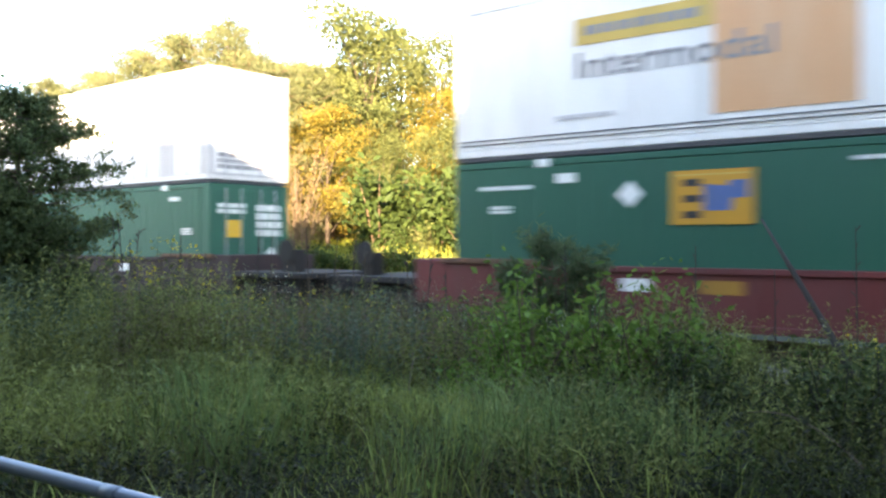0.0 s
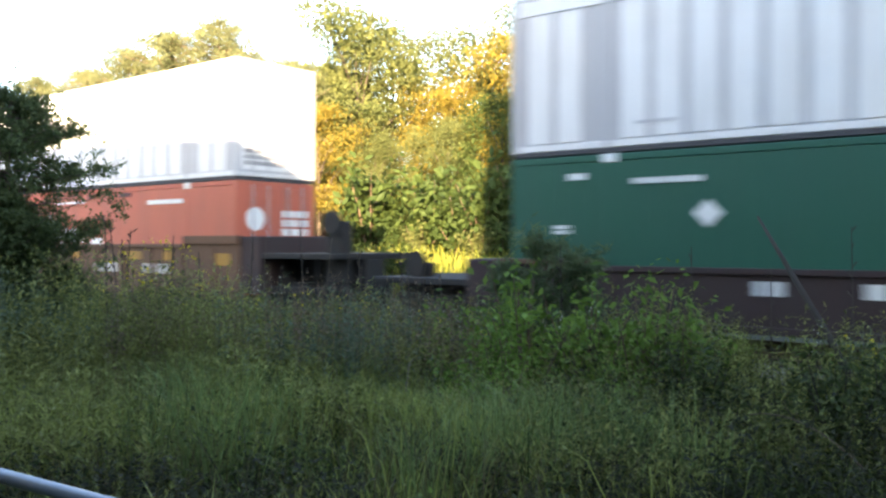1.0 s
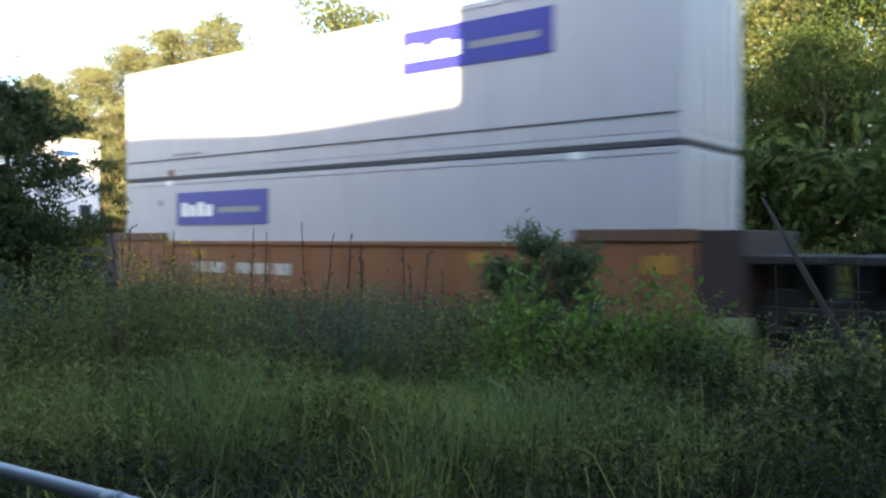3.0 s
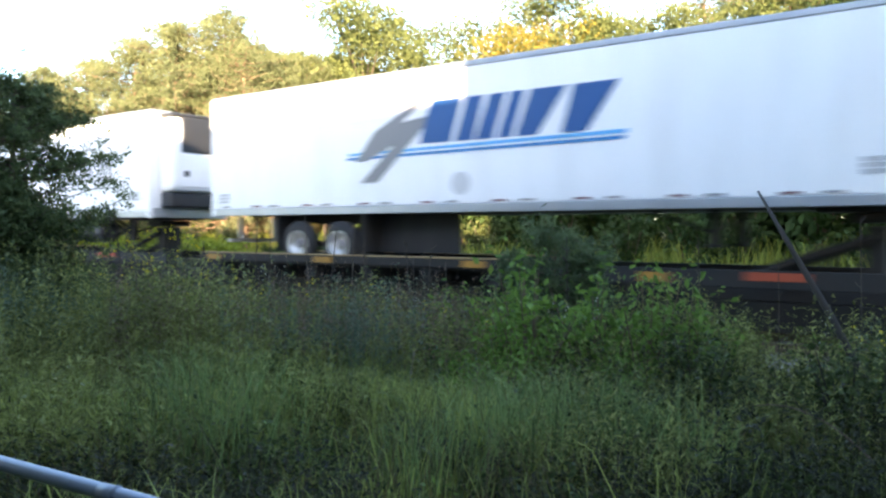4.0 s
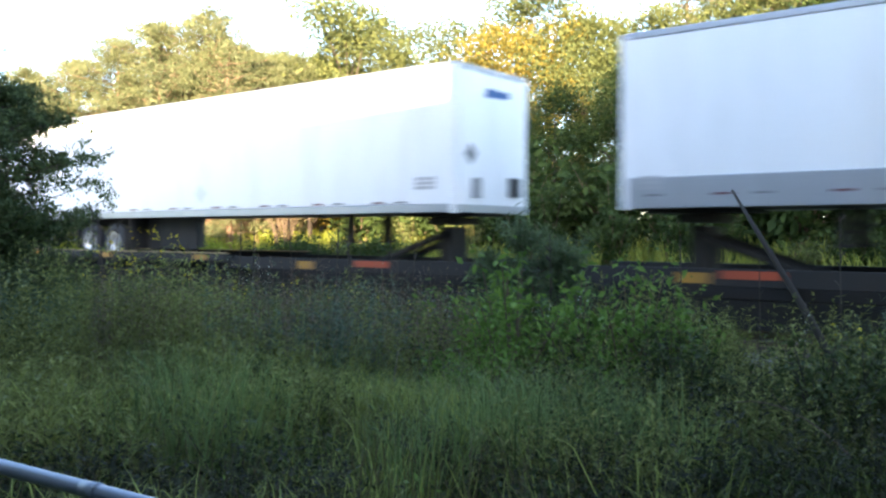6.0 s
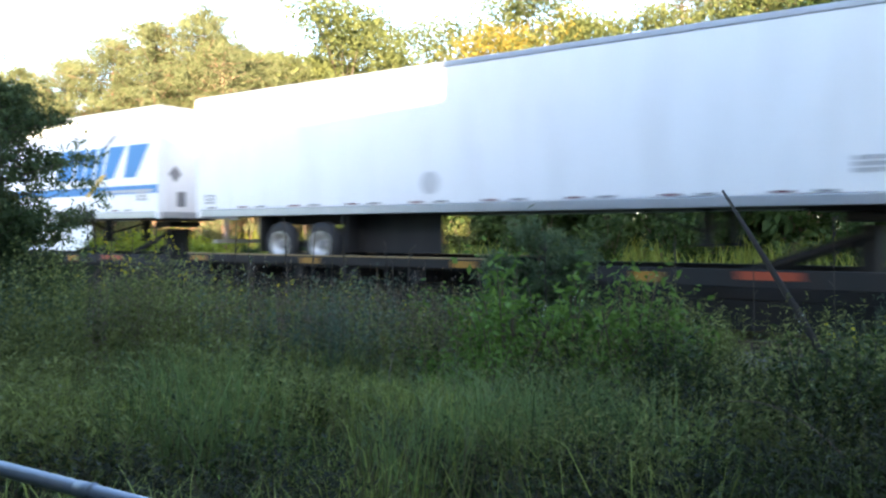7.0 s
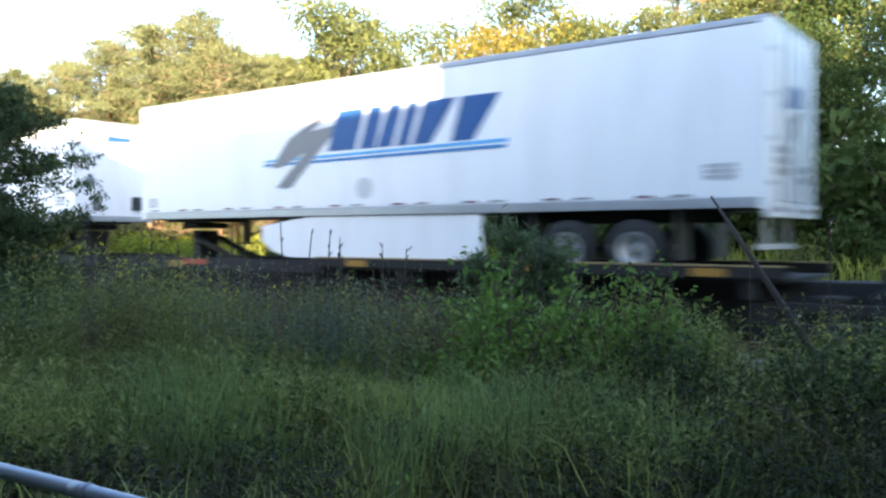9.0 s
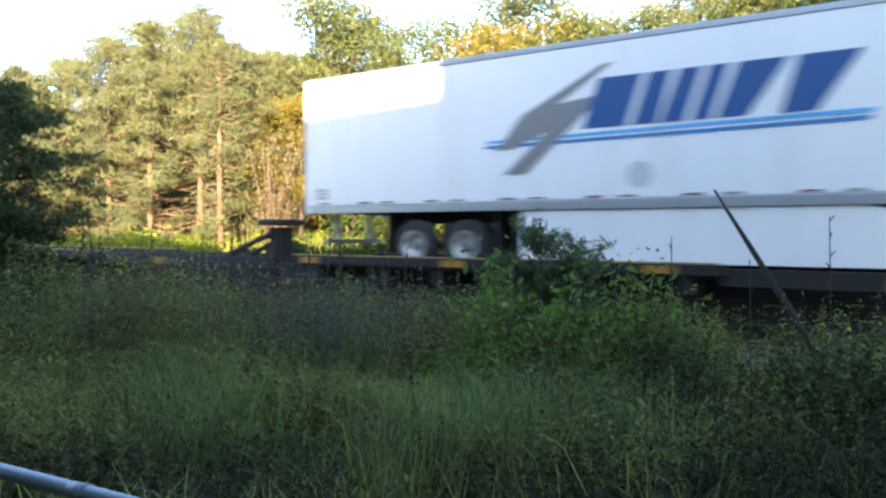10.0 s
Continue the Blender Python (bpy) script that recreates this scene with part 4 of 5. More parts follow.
# ---- the train: spine cars under the trailers ----
def spine_car(x, tandem_right, left, right, label="dark spine car with a yellow edged wheel platform"):
    s = thing("spine_car", start(x), label, "railcar", "spine cars of the train")
    MOVING.append((s, x, 0.0))
    part("spine", boxes((-left, L53 + right, -0.42, 0.42, 0.62, 0.98), bevel=0.02), DARK_STEEL, s)
    part("belly", boxes((-left + 1.3, L53 + right - 1.3, -0.40, 0.40, 0.12, 0.62), bevel=0.02), DARK_STEEL, s)
    p0, p1 = (L53 - 9.6, L53 + 0.3) if tandem_right else (-0.3, 9.3)
    p = part("wheel_platform", boxes((p0, p1, -1.30, 1.30, 0.99, 1.05)), DARK_STEEL, s)
    for k in (-1, 1):
        y0, y1 = sorted((k * 1.30, k * 1.38))
        part("edge_sill", boxes((p0, p1, y0, y1, 1.04, 1.22), bevel=0.012), DARK_STEEL, p)
        part("edge_cap", boxes((p0, p1, y0 - 0.01, y1 + 0.01, 1.22, 1.25), bevel=0.006), SILL_STEEL, p, "worn pale steel edge")
    for k in range(6):
        px = p0 + 0.6 + k * (p1 - p0 - 1.2) / 5
        part("cross_bearer", boxes((px - 0.1, px + 0.1, -1.3, 1.3, 0.72, 0.99)), DARK_STEEL, p)
    for px in ((p0 + 1.2, p0 + 5.3, p1 - 1.2) if tandem_right else (p0 + 0.5, p0 + 4.4, p1 - 1.0)):
        part("reflector", slab_side(rect(px - 0.28, px + 0.28, 1.06, 1.19), 0.006, -1.38), YELLOW_STEEL, p, "yellow reflector")
    # low side beam at the other end
    q0, q1 = (-left + 0.4, p0) if tandem_right else (p1, L53 + right - 0.4)
    for k in (-1, 1):
        y0, y1 = sorted((k * 1.18, k * 1.28))
        b = part("side_beam", boxes((q0, q1, y0, y1, 0.88, 1.16), bevel=0.012), DARK_STEEL, s)
        for j in range(3):
            px = q0 + (q1 - q0) * (j + 0.5) / 3
            a0, a1 = sorted((k * 0.42, k * 1.18))
            part("outrigger", boxes((px - 0.08, px + 0.08, a0, a1, 0.84, 1.04)), DARK_STEEL, b)
        if k < 0:
            part("reflector", slab_side(rect(q0 + 2.4, q0 + 2.95, 0.92, 1.09), 0.006, -1.28), YELLOW_STEEL, b, "yellow reflector")
            if "empty" in label:
                continue
            rx = 2.2 if tandem_right else L53 - 2.2
            part("marker_plate", slab_side(rect(rx - 0.48, rx + 0.48, 1.0, 1.13), 0.008, -1.28), ORANGE_RED, b, "faded orange-red marker plate")
    # hitch that holds the trailer's kingpin
    hx, d = (1.0, 1) if tandem_right else (L53 - 1.0, -1)
    h = part("hitch", boxes((hx - 0.17, hx + 0.17, -0.3, 0.3, 0.98, 1.85), bevel=0.03), DARK_STEEL, s)
    part("hitch_head", boxes((hx - 0.36, hx + 0.36, -0.5, 0.5, 1.9, 2.05), bevel=0.04), DARK_STEEL, h)
    for y in (-0.36, 0.36):
        part("hitch_strut", tube(bmesh.new(), [(hx + d * 2.0, y, 1.0), (hx, y, 1.7)], [0.09, 0.07], 8), DARK_STEEL, h)
    return s


UNITS = [(-120.6, False, 1.4, 2.8), (-139.5, False, 2.2, 1.2), (-160.15, True, 1.8, 2.2), (-179.8, False, 0.5, 1.6), (-197.15, False, 0.8, 0.5),
         (-214.9, False, 0.9, 0.8), (-232.45, False, 1.1, 0.6), (-250.5, True, 1.6, 0.7), (-269.95, False, 0.6, 1.6)]
for i, (x, tr, le, ri) in enumerate(UNITS):
    spine_car(x, tr, le, ri)
    t = thing("rail_truck", start(x - le), "dark cast steel two-axle truck under the cars", "bogie", "trucks of the train")
    MOVING.append((t, x - le, 0.0))
    rail_truck(t, 0.0)
spine_car(-287.3, False, 1.0, 0.55, "dark spine car standing empty with its hitch raised")


# ---- plants ----
def leaf_mesh(centres, sizes, rng, up=0.3, slim=0.5):
    """Rhombic leaves, one per centre, turned every way; up flattens them towards the ground plane."""
    n = len(centres)
    nrm = rng.normal(size=(n, 3))
    nrm[:, 2] += up * 3
    nrm /= np.linalg.norm(nrm, axis=1)[:, None]
    a = rng.normal(size=(n, 3))
    u = a - nrm * (a * nrm).sum(1)[:, None]
    u /= np.linalg.norm(u, axis=1)[:, None]
    w = np.cross(nrm, u)
    s = np.asarray(sizes)[:, None]
    p = np.stack([centres - u * s, centres + w * s * slim, centres + u * s * 1.1, centres - w * s * slim], 1)
    p[:, 1] += nrm * s * 0.12
    p[:, 3] += nrm * s * 0.12
    return p.reshape(-1, 3), np.arange(n * 4).reshape(-1, 4)


def leaves(name, centres, sizes, material, parent, seed, up=0.3, slim=0.5):
    rng = np.random.default_rng(seed)
    v, f = leaf_mesh(np.asarray(centres), sizes, rng, up, slim)
    return raw(name, v.tolist(), f.tolist(), material, parent)


def broadleaf(height, seed, material, lobes=11, count=17000, leaf=0.105, spread=0.34, base=0.25):
    """Tree of unit-independent shape: bent trunk, limbs to each lobe, crown of leaf clumps with gaps."""
    rng = np.random.default_rng(seed)
    t = new("tree")
    bm = bmesh.new()
    top = np.array([rng.normal() * 0.3, rng.normal() * 0.3, height * 0.8])
    pts = [(0, 0, -0.3), tuple(top * 0.35 + rng.normal(size=3) * 0.12), tuple(top * 0.7), tuple(top)]
    r = height * 0.016
    tube(bm, pts, [r * 1.25, r * 0.9, r * 0.5, r * 0.15], 8)
    cs = []
    for i in range(lobes):
        k = (i + 0.5) / lobes
        z = height * (base + (0.93 - base) * k)
        a = i * 2.4 + rng.uniform(-0.5, 0.5)
        rad = height * spread * (1.0 - 0.75 * abs(k - 0.35) ** 1.3) * rng.uniform(0.45, 0.95)
        c = np.array([math.cos(a) * rad, math.sin(a) * rad, z])
        cs.append((c, height * rng.uniform(0.09, 0.16)))
        st = top * min(0.95, max(0.2, (z - height * 0.14) / height))
        tube(bm, [tuple(st), tuple((st + c) / 2 + np.array([0, 0, 0.03 * height])), tuple(c)], [r * 0.4, r * 0.25, r * 0.06], 6)
    cs.append((top + np.array([0, 0, height * 0.12]), height * 0.1))
    part("trunk", bm, BARK, t, smooth=True)
    centres = []
    per = count // len(cs)
    for c, rr in cs:
        n_sub = 12
        sub = rng.normal(size=(n_sub, 3))
        sub = c + sub / np.linalg.norm(sub, axis=1)[:, None] * rr * rng.uniform(0.5, 1.15, (n_sub, 1)) * np.array([1.15, 1.15, 0.85])
        for s in sub:
            centres.append(s + rng.normal(size=(per // n_sub, 3)) * rr * np.array([0.36, 0.36, 0.24]))
    centres = np.concatenate(centres)
    leaves("crown", centres, rng.uniform(0.6, 1.3, len(centres)) * leaf, material, t, seed + 1, 0.25)
    return t


def pine(height, seed, count=30000, bare=0.22, spread=0.34):
    """Pine: straight trunk, dead lower branches, a dense domed crown of needle tufts."""
    rng = np.random.default_rng(seed)
    t = new("tree")
    bm = bmesh.new()
    r = height * 0.013
    tube(bm, [(0, 0, -0.3), (0.08, 0.05, height * 0.5), (0.0, 0.1, height * 0.97)], [r * 1.2, r * 0.8, r * 0.12], 8)
    part("trunk", bm, PINE_BARK, t, smooth=True)
    bm = bmesh.new()
    centres = []
    limbs = 150
    for i in range(limbs):
        k = (i + rng.uniform(0, 1)) / limbs
        z = height * (0.08 + 0.88 * k)
        dead = k < bare
        a = i * 2.4 + rng.uniform(-0.6, 0.6)
        full = min(1.0, 0.72 + 0.28 * k / 0.3) * math.sqrt(max(0.02, 1.0 - (max(0.0, k - 0.2) / 0.8) ** 1.9))
        ln = height * spread * full * rng.uniform(0.5, 1.08) * (0.75 if dead else 1.0)
        d = np.array([math.cos(a), math.sin(a), rng.uniform(-0.05, 0.3) if not dead else rng.uniform(-0.3, 0.25)])
        b = np.array([0, 0, z])
        e = b + d * ln
        mid = (b + e) / 2 + np.array([0, 0, -0.02 * height * rng.uniform(0, 1)])
        tube(bm, [tuple(b), tuple(mid), tuple(e)], [r * (0.26 if not dead else 0.15), r * (0.16 if not dead else 0.09), 0.008], 5)
        if not dead or rng.random() < 0.3:
            # needle tufts along the outer part of the limb, drooping a little at their ends
            m = 7 if not dead else 3
            per = max(6, int(count / limbs / m))
            for j in range(m):
                q = b + d * ln * rng.uniform(0.35, 1.04)
                q = q + rng.normal(size=3) * np.array([0.30, 0.30, 0.16]) * (height / 12)
                centres.append(q + rng.normal(size=(per, 3)) * np.array([0.19, 0.19, 0.12]) * (height / 12))
    part("branch", bm, PINE_BARK, t, smooth=True)
    centres = np.concatenate(centres)
    leaves("crown", centres, rng.uniform(0.6, 1.25, len(centres)) * 0.125 * height / 12, NEEDLE, t, seed + 1, 0.15, 0.2)
    return t


def shrub(seed, material, size=1.0, count=900, leaf=0.06, tall=1.0, twig=TWIG, name="shrub"):
    rng = np.random.default_rng(seed)
    t = new(name)
    bm = bmesh.new()
    centres = []
    n = 13
    for i in range(n):
        a = rng.uniform(0, math.tau)
        lean = rng.uniform(0.05, 0.6)
        e = np.array([math.cos(a) * lean * size, math.sin(a) * lean * size, size * tall * rng.uniform(0.55, 1.1)])
        mid = e * 0.55 + np.array([0, 0, 0.08 * size])
        tube(bm, [(0, 0, -0.1), tuple(mid), tuple(e)], [0.012 * size, 0.008 * size, 0.003 * size], 5)
        m = count // n
        k = rng.uniform(0.2, 1.05, (m, 1))
        q = np.where(k < 0.55, mid * k / 0.55, mid + (e - mid) * (k - 0.55) / 0.45)
        centres.append(q + rng.normal(size=(m, 3)) * 0.10 * size)
    tagged(part("stem", bm, twig, t), kind="stuff")
    centres = np.concatenate(centres)
    leaves("foliage", centres, rng.uniform(0.6, 1.3, len(centres)) * leaf, material, t, seed + 1, 0.3)
    return t


def put(ob, x, y, z, turn=0.0, scale=1.0, tilt=0.0):
    return pose(x, y, z, tilt, 0, turn) @ Matrix.Scale(scale, 4)


def plant(kinds, rows, label, category, group):
    """Copies of the given kinds at rows of (x, y, height factor)."""
    first = {}
    for i, (x, y, k, which) in enumerate(rows):
        src = kinds[which]
        m = put(src, x, y, ground_z(x, y) - 0.05, (i * 77.0) % 360, k)
        if which in first:
            ob = copy_thing(src, m)
        else:
            first[which] = m
            ob = src
        tagged(ob, label[which] if isinstance(label, (list, tuple)) else label, category, group)
    for which, m in first.items():
        kinds[which].matrix_basis = m


# ---- the wood beyond the track ----
pines = [pine(12.6, 5), pine(12.6, 6, bare=0.34), pine(12.0, 7, 9000, 0.35, 0.2)]
plant(pines, [
    (-43.5, 19.0, 0.62, 0), (-40.5, 20.5, 0.70, 1), (-40.1, 22.6, 0.82, 0), (-38.2, 23.8, 0.88, 1), (-36.4, 24.8, 0.93, 0),
    (-34.7, 26.4, 0.96, 1), (-36.9, 29.1, 0.90, 0), (-32.6, 26.0, 0.86, 2), (-39.5, 27.5, 0.85, 0), (-44.5, 24.0, 0.72, 1),
    (-48.0, 22.0, 0.66, 0), (-37.4, 31.0, 0.86, 0), (-35.4, 32.0, 0.84, 1), (-42.2, 21.4, 0.80, 0), (-33.2, 30.6, 0.80, 0), (-52.0, 33.0, 0.85, 0), (-47.0, 34.0, 0.92, 1), (-43.0, 33.0, 0.95, 0), (-44.5, 38.0, 1.0, 1), (-39.0, 34.5, 0.92, 1), (-56.0, 28.0, 0.72, 0), (-36.2, 36.0, 0.9, 0), (-33.6, 28.5, 0.80, 1), (-17.95, 44.5, 1.35, 2), (-15.5, 43.3, 1.35, 2), (-11.6, 42.4, 1.3, 2), (-13.4, 45.0, 1.4, 1),
    (-78.0, 44.0, 1.0, 0), (-70.0, 46.0, 1.05, 1), (-62.0, 44.0, 1.05, 0), (-56.0, 47.0, 1.1, 1), (-50.0, 45.0, 1.05, 0), (-64.0, 36.0, 0.85, 1), (-46.0, 48.0, 1.1, 0),
], "tall pine with bare lower branches and golden-lit needles", "tree", "trees of the wood")

oaks = [broadleaf(12.0, 21, LEAF), broadleaf(12.0, 22, LEAF_GOLD, 10), broadleaf(12.0, 23, LEAF_SHADE_TONED, 11, 17000, base=0.08), broadleaf(12.0, 24, LEAF, 9, 14000, 0.105, 0.30)]
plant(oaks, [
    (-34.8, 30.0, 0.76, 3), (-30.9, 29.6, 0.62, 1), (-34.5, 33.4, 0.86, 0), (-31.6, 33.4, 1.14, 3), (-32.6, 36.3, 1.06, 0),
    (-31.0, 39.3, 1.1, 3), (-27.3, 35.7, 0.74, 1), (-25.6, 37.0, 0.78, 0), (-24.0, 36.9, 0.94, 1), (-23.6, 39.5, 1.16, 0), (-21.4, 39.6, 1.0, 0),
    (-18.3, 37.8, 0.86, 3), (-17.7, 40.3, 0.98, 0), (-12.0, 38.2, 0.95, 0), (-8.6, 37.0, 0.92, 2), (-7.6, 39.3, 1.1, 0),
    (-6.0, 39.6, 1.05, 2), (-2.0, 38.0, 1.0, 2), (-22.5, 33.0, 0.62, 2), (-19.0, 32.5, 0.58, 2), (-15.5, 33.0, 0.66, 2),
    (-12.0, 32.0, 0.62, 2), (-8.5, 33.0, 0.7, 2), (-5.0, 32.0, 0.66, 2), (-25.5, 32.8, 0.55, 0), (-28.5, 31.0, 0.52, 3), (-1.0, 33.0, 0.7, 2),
], ["green broadleaf tree with a loose lit crown", "broadleaf tree with yellowing leaves", "dark green broadleaf tree with shade put into its leaf colour", "slender green tree with gaps in its crown"], "tree", "trees of the wood")

bushes = [shrub(31, YELLOW_LEAF, 1.6, 1100, 0.10, 0.8), shrub(32, LEAF_SHADE_TONED, 1.8, 1100, 0.11, 1.0), shrub(33, LEAF, 1.7, 1100, 0.10, 0.9), shrub(34, GRASS_DRY, 2.0, 1300, 0.045, 1.5)]
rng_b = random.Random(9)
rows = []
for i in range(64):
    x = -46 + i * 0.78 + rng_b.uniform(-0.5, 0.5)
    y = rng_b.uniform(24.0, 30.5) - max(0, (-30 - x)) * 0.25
    # light put into the choice: yellow leaves on the lit left, darkened ones right
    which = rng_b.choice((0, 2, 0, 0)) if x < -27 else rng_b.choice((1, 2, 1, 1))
    rows.append((x, y, rng_b.uniform(0.45, 0.8) if x < -27 else rng_b.uniform(0.6, 1.25), which))
for i in range(2):
    rows.append((-29.8 + rng_b.uniform(-1.3, 1.3), 27.3 + rng_b.uniform(-1.2, 2.0), rng_b.uniform(1.0, 1.9), 3))
for i in range(9):
    rows.append((-25.5 + i * 0.95, 21.4 + rng_b.uniform(-0.6, 1.2), rng_b.uniform(0.6, 0.95), rng_b.choice((1, 1, 2))))
for i in range(17):
    rows.append((-42 + i * 0.85 + rng_b.uniform(-0.3, 0.3), 22.6 + rng_b.uniform(-0.8, 1.0) - max(0, 20 - i) * 0.08, rng_b.uniform(0.75, 1.15), 0))
for i in range(30):
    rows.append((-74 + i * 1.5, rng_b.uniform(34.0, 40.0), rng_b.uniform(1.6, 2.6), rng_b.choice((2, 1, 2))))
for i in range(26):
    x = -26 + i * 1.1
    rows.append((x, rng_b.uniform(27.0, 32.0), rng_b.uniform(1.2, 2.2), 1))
plant(bushes, rows, ["yellow-green sunlit bush at the meadow edge", "dark green understorey bush with shade put into its leaf colour", "green leafy bush at the wood edge", "brown tangled thicket of dry vines"], "bush", "bushes along the wood")


def blades(name, spots, heights, widths, material, seed, bend=0.35, label="", sink=0.03):
    """Grass: curved, tapering blades as one sheet of stuff."""
    rng = np.random.default_rng(seed)
    n = len(spots)
    a = rng.uniform(0, math.tau, n)
    d = np.stack([np.cos(a), np.sin(a), np.zeros(n)], 1)
    w = np.stack([-np.sin(a), np.cos(a), np.zeros(n)], 1)
    w = w * np.cos(0.9) + d * 0.4
    h = heights[:, None]
    b = (rng.uniform(0.15, 1.0, n) * bend)[:, None] * h
    up = np.array([0, 0, 1.0])
    base = spots - up * sink
    ww = widths[:, None]
    p1 = base + up * h * 0.45 + d * b * 0.2
    p2 = base + up * h * 0.8 + d * b * 0.6
    p3 = base + up * h * (1.0 - 0.15 * bend) + d * b * 1.15
    v = np.stack([base - w * ww, base + w * ww, p1 - w * ww * 0.85, p1 + w * ww * 0.85, p2 - w * ww * 0.5, p2 + w * ww * 0.5, p3], 1).reshape(-1, 3)
    i0 = np.arange(n)[:, None] * 7
    q = np.concatenate([i0 + np.array([[0, 1, 3, 2]]), i0 + np.array([[2, 3, 5, 4]])], 0).tolist()
    t = (i0 + np.array([[4, 5, 6]])).tolist()
    ob = raw(name, v.tolist(), q + t, material)
    tagged(ob, label, "grass", kind="stuff")
    return ob


def scatter(n, seed, r0, r1, a0, a1, power=1.0):
    """Spots in a fan of the yard: distance r0..r1, bearing a0..a1 degrees left of the track's normal."""
    rng = np.random.default_rng(seed)
    r = r0 + (r1 - r0) * rng.uniform(0, 1, n) ** power
    a = np.radians(rng.uniform(a0, a1, n))
    x, y = -np.sin(a) * r, np.cos(a) * r
    keep = y < 11.6
    x, y = x[keep], y[keep]
    z = np.array([ground_z(p, q) for p, q in zip(x, y)])
    return np.stack([x, y, z], 1)


def outside_gap(p):
    """A bare notch in the weeds, where the ballast and the cars' undersides show."""
    b = np.degrees(np.arctan2(-p[:, 0], p[:, 1]))
    return (b < 14.0) | (b > 18.5) | (np.hypot(p[:, 0], p[:, 1]) < 9.2)


def lumps(p, scale, seed):
    return np.array([noise.noise(Vector((x * scale + seed, y * scale, seed * 0.7))) for x, y, _ in p])


def grass_patch(name, n, seed, a0, a1, material, tall, label):
    s = scatter(n, seed, 2.4, 16.0, a0, a1, 0.9)
    # blades gather in tufts
    cell = np.floor(s[:, :2] / 0.30)
    tuft = (cell + 0.5 + 0.3 * np.stack([np.sin(cell[:, 0] * 12.9 + cell[:, 1] * 78.2), np.cos(cell[:, 0] * 39.3 + cell[:, 1] * 11.1)], 1)) * 0.30
    s[:, :2] += (tuft - s[:, :2]) * np.random.default_rng(seed + 5).uniform(0.1, 0.75, (len(s), 1))
    near = np.linalg.norm(s[:, :2], axis=1)
    s = s[np.random.default_rng(seed + 6).uniform(0, 1, len(s)) < np.clip(0.34 + (near - 3.2) * 0.30 + 1.5 * lumps(s, 0.8, 6.4) + 0.9 * lumps(s, 2.1, 1.4), 0.06, 1.0)]
    near = np.linalg.norm(s[:, :2], axis=1)
    bearing = np.degrees(np.arctan2(-s[:, 0], s[:, 1]))
    s = s[(near > 5.0) | (bearing > 41) | (np.random.default_rng(seed + 7).uniform(0, 1, len(s)) < 0.38)]
    k = lumps(s, 0.55, 3.1)
    hh = (tall + 0.34 * k) * np.random.default_rng(seed + 1).uniform(0.5, 1.3, len(s))
    blades(name, s, np.clip(hh, 0.12, 1.05), np.full(len(s), 0.0058) + 0.0004 * np.linalg.norm(s[:, :2], axis=1), material, seed + 2, 0.7, label)


# side shade is in the grass colour: outer bearings get only the darker tone
grass_patch("yard_grass", 46000, 1, 20, 66, GRASS, 0.56, "tall uncut yellow-green grass in the shaded yard")
grass_patch("rank_grass", 30000, 14, 2, 74, GRASS_SHADE_TONED, 0.50, "rank grass in the yard with shade put into its green")
rng_e = np.random.default_rng(91)
ex, ey = rng_e.uniform(-19, 0.5, 15000), rng_e.uniform(8.3, 11.7, 15000)
es = np.stack([ex, ey, np.array([ground_z(p, q) for p, q in zip(ex, ey)])], 1)
es = es[outside_gap(es)]
blades("fringe_grass", es, np.clip((0.92 + 0.35 * lumps(es, 0.7, 5.5)) * rng_e.uniform(0.5, 1.15, len(es)), 0.2, 1.25), np.full(len(es), 0.007), GRASS_SHADE_TONED, 92, 0.45, "high rank grass along the foot of the ballast")
ex, ey = rng_e.uniform(-11, -5, 1500), rng_e.uniform(7.8, 11.0, 1500)
es = np.stack([ex, ey, np.array([ground_z(p, q) for p, q in zip(ex, ey)])], 1)
blades("fringe_straw", es, rng_e.uniform(0.8, 1.45, len(es)), np.full(len(es), 0.005), GRASS_DRY, 93, 0.3, "brown dry stems standing above the fringe grass")
s = scatter(15000, 21, 4.4, 10.4, 16, 60)
near, bearing = np.linalg.norm(s[:, :2], axis=1), np.degrees(np.arctan2(-s[:, 0], s[:, 1]))
thick = 0.62 - np.abs(near - 7.2) / 4.2 - np.maximum(np.abs(bearing - 39) - 8, 0) / 22 + 1.5 * lumps(s, 0.75, 12.3) + 1.1 * lumps(s, 2.4, 2.3)
s = s[np.random.default_rng(24).uniform(0, 1, len(s)) < thick]
blades("tuft_grass", s, np.clip((0.74 + 0.45 * lumps(s, 0.9, 12.3)) * np.random.default_rng(22).uniform(0.5, 1.2, len(s)), 0.25, 1.05), np.full(len(s), 0.0075), GRASS_COOL, 23, 0.6, "upright cool green grass in loose tufts")
s = scatter(9000, 5, 2.6, 15.0, 2, 72, 0.9)
k = lumps(s, 0.4, 8.3)
s = s[k > 0.0]
blades("dry_grass", s, np.random.default_rng(6).uniform(0.45, 0.85, len(s)), np.full(len(s), 0.004), GRASS_DRY, 7, 0.6, "dry straw-coloured grass stems in the yard")
rng_f = np.random.default_rng(11)
fx, fy = rng_f.uniform(-75, 4, 26000), rng_f.uniform(18.8, 34, 26000)
keep = (fx < -17) | (fy > 22.5)
fx, fy = fx[keep], fy[keep]
fs = np.stack([fx, fy, np.array([ground_z(a, b) for a, b in zip(fx, fy)])], 1)
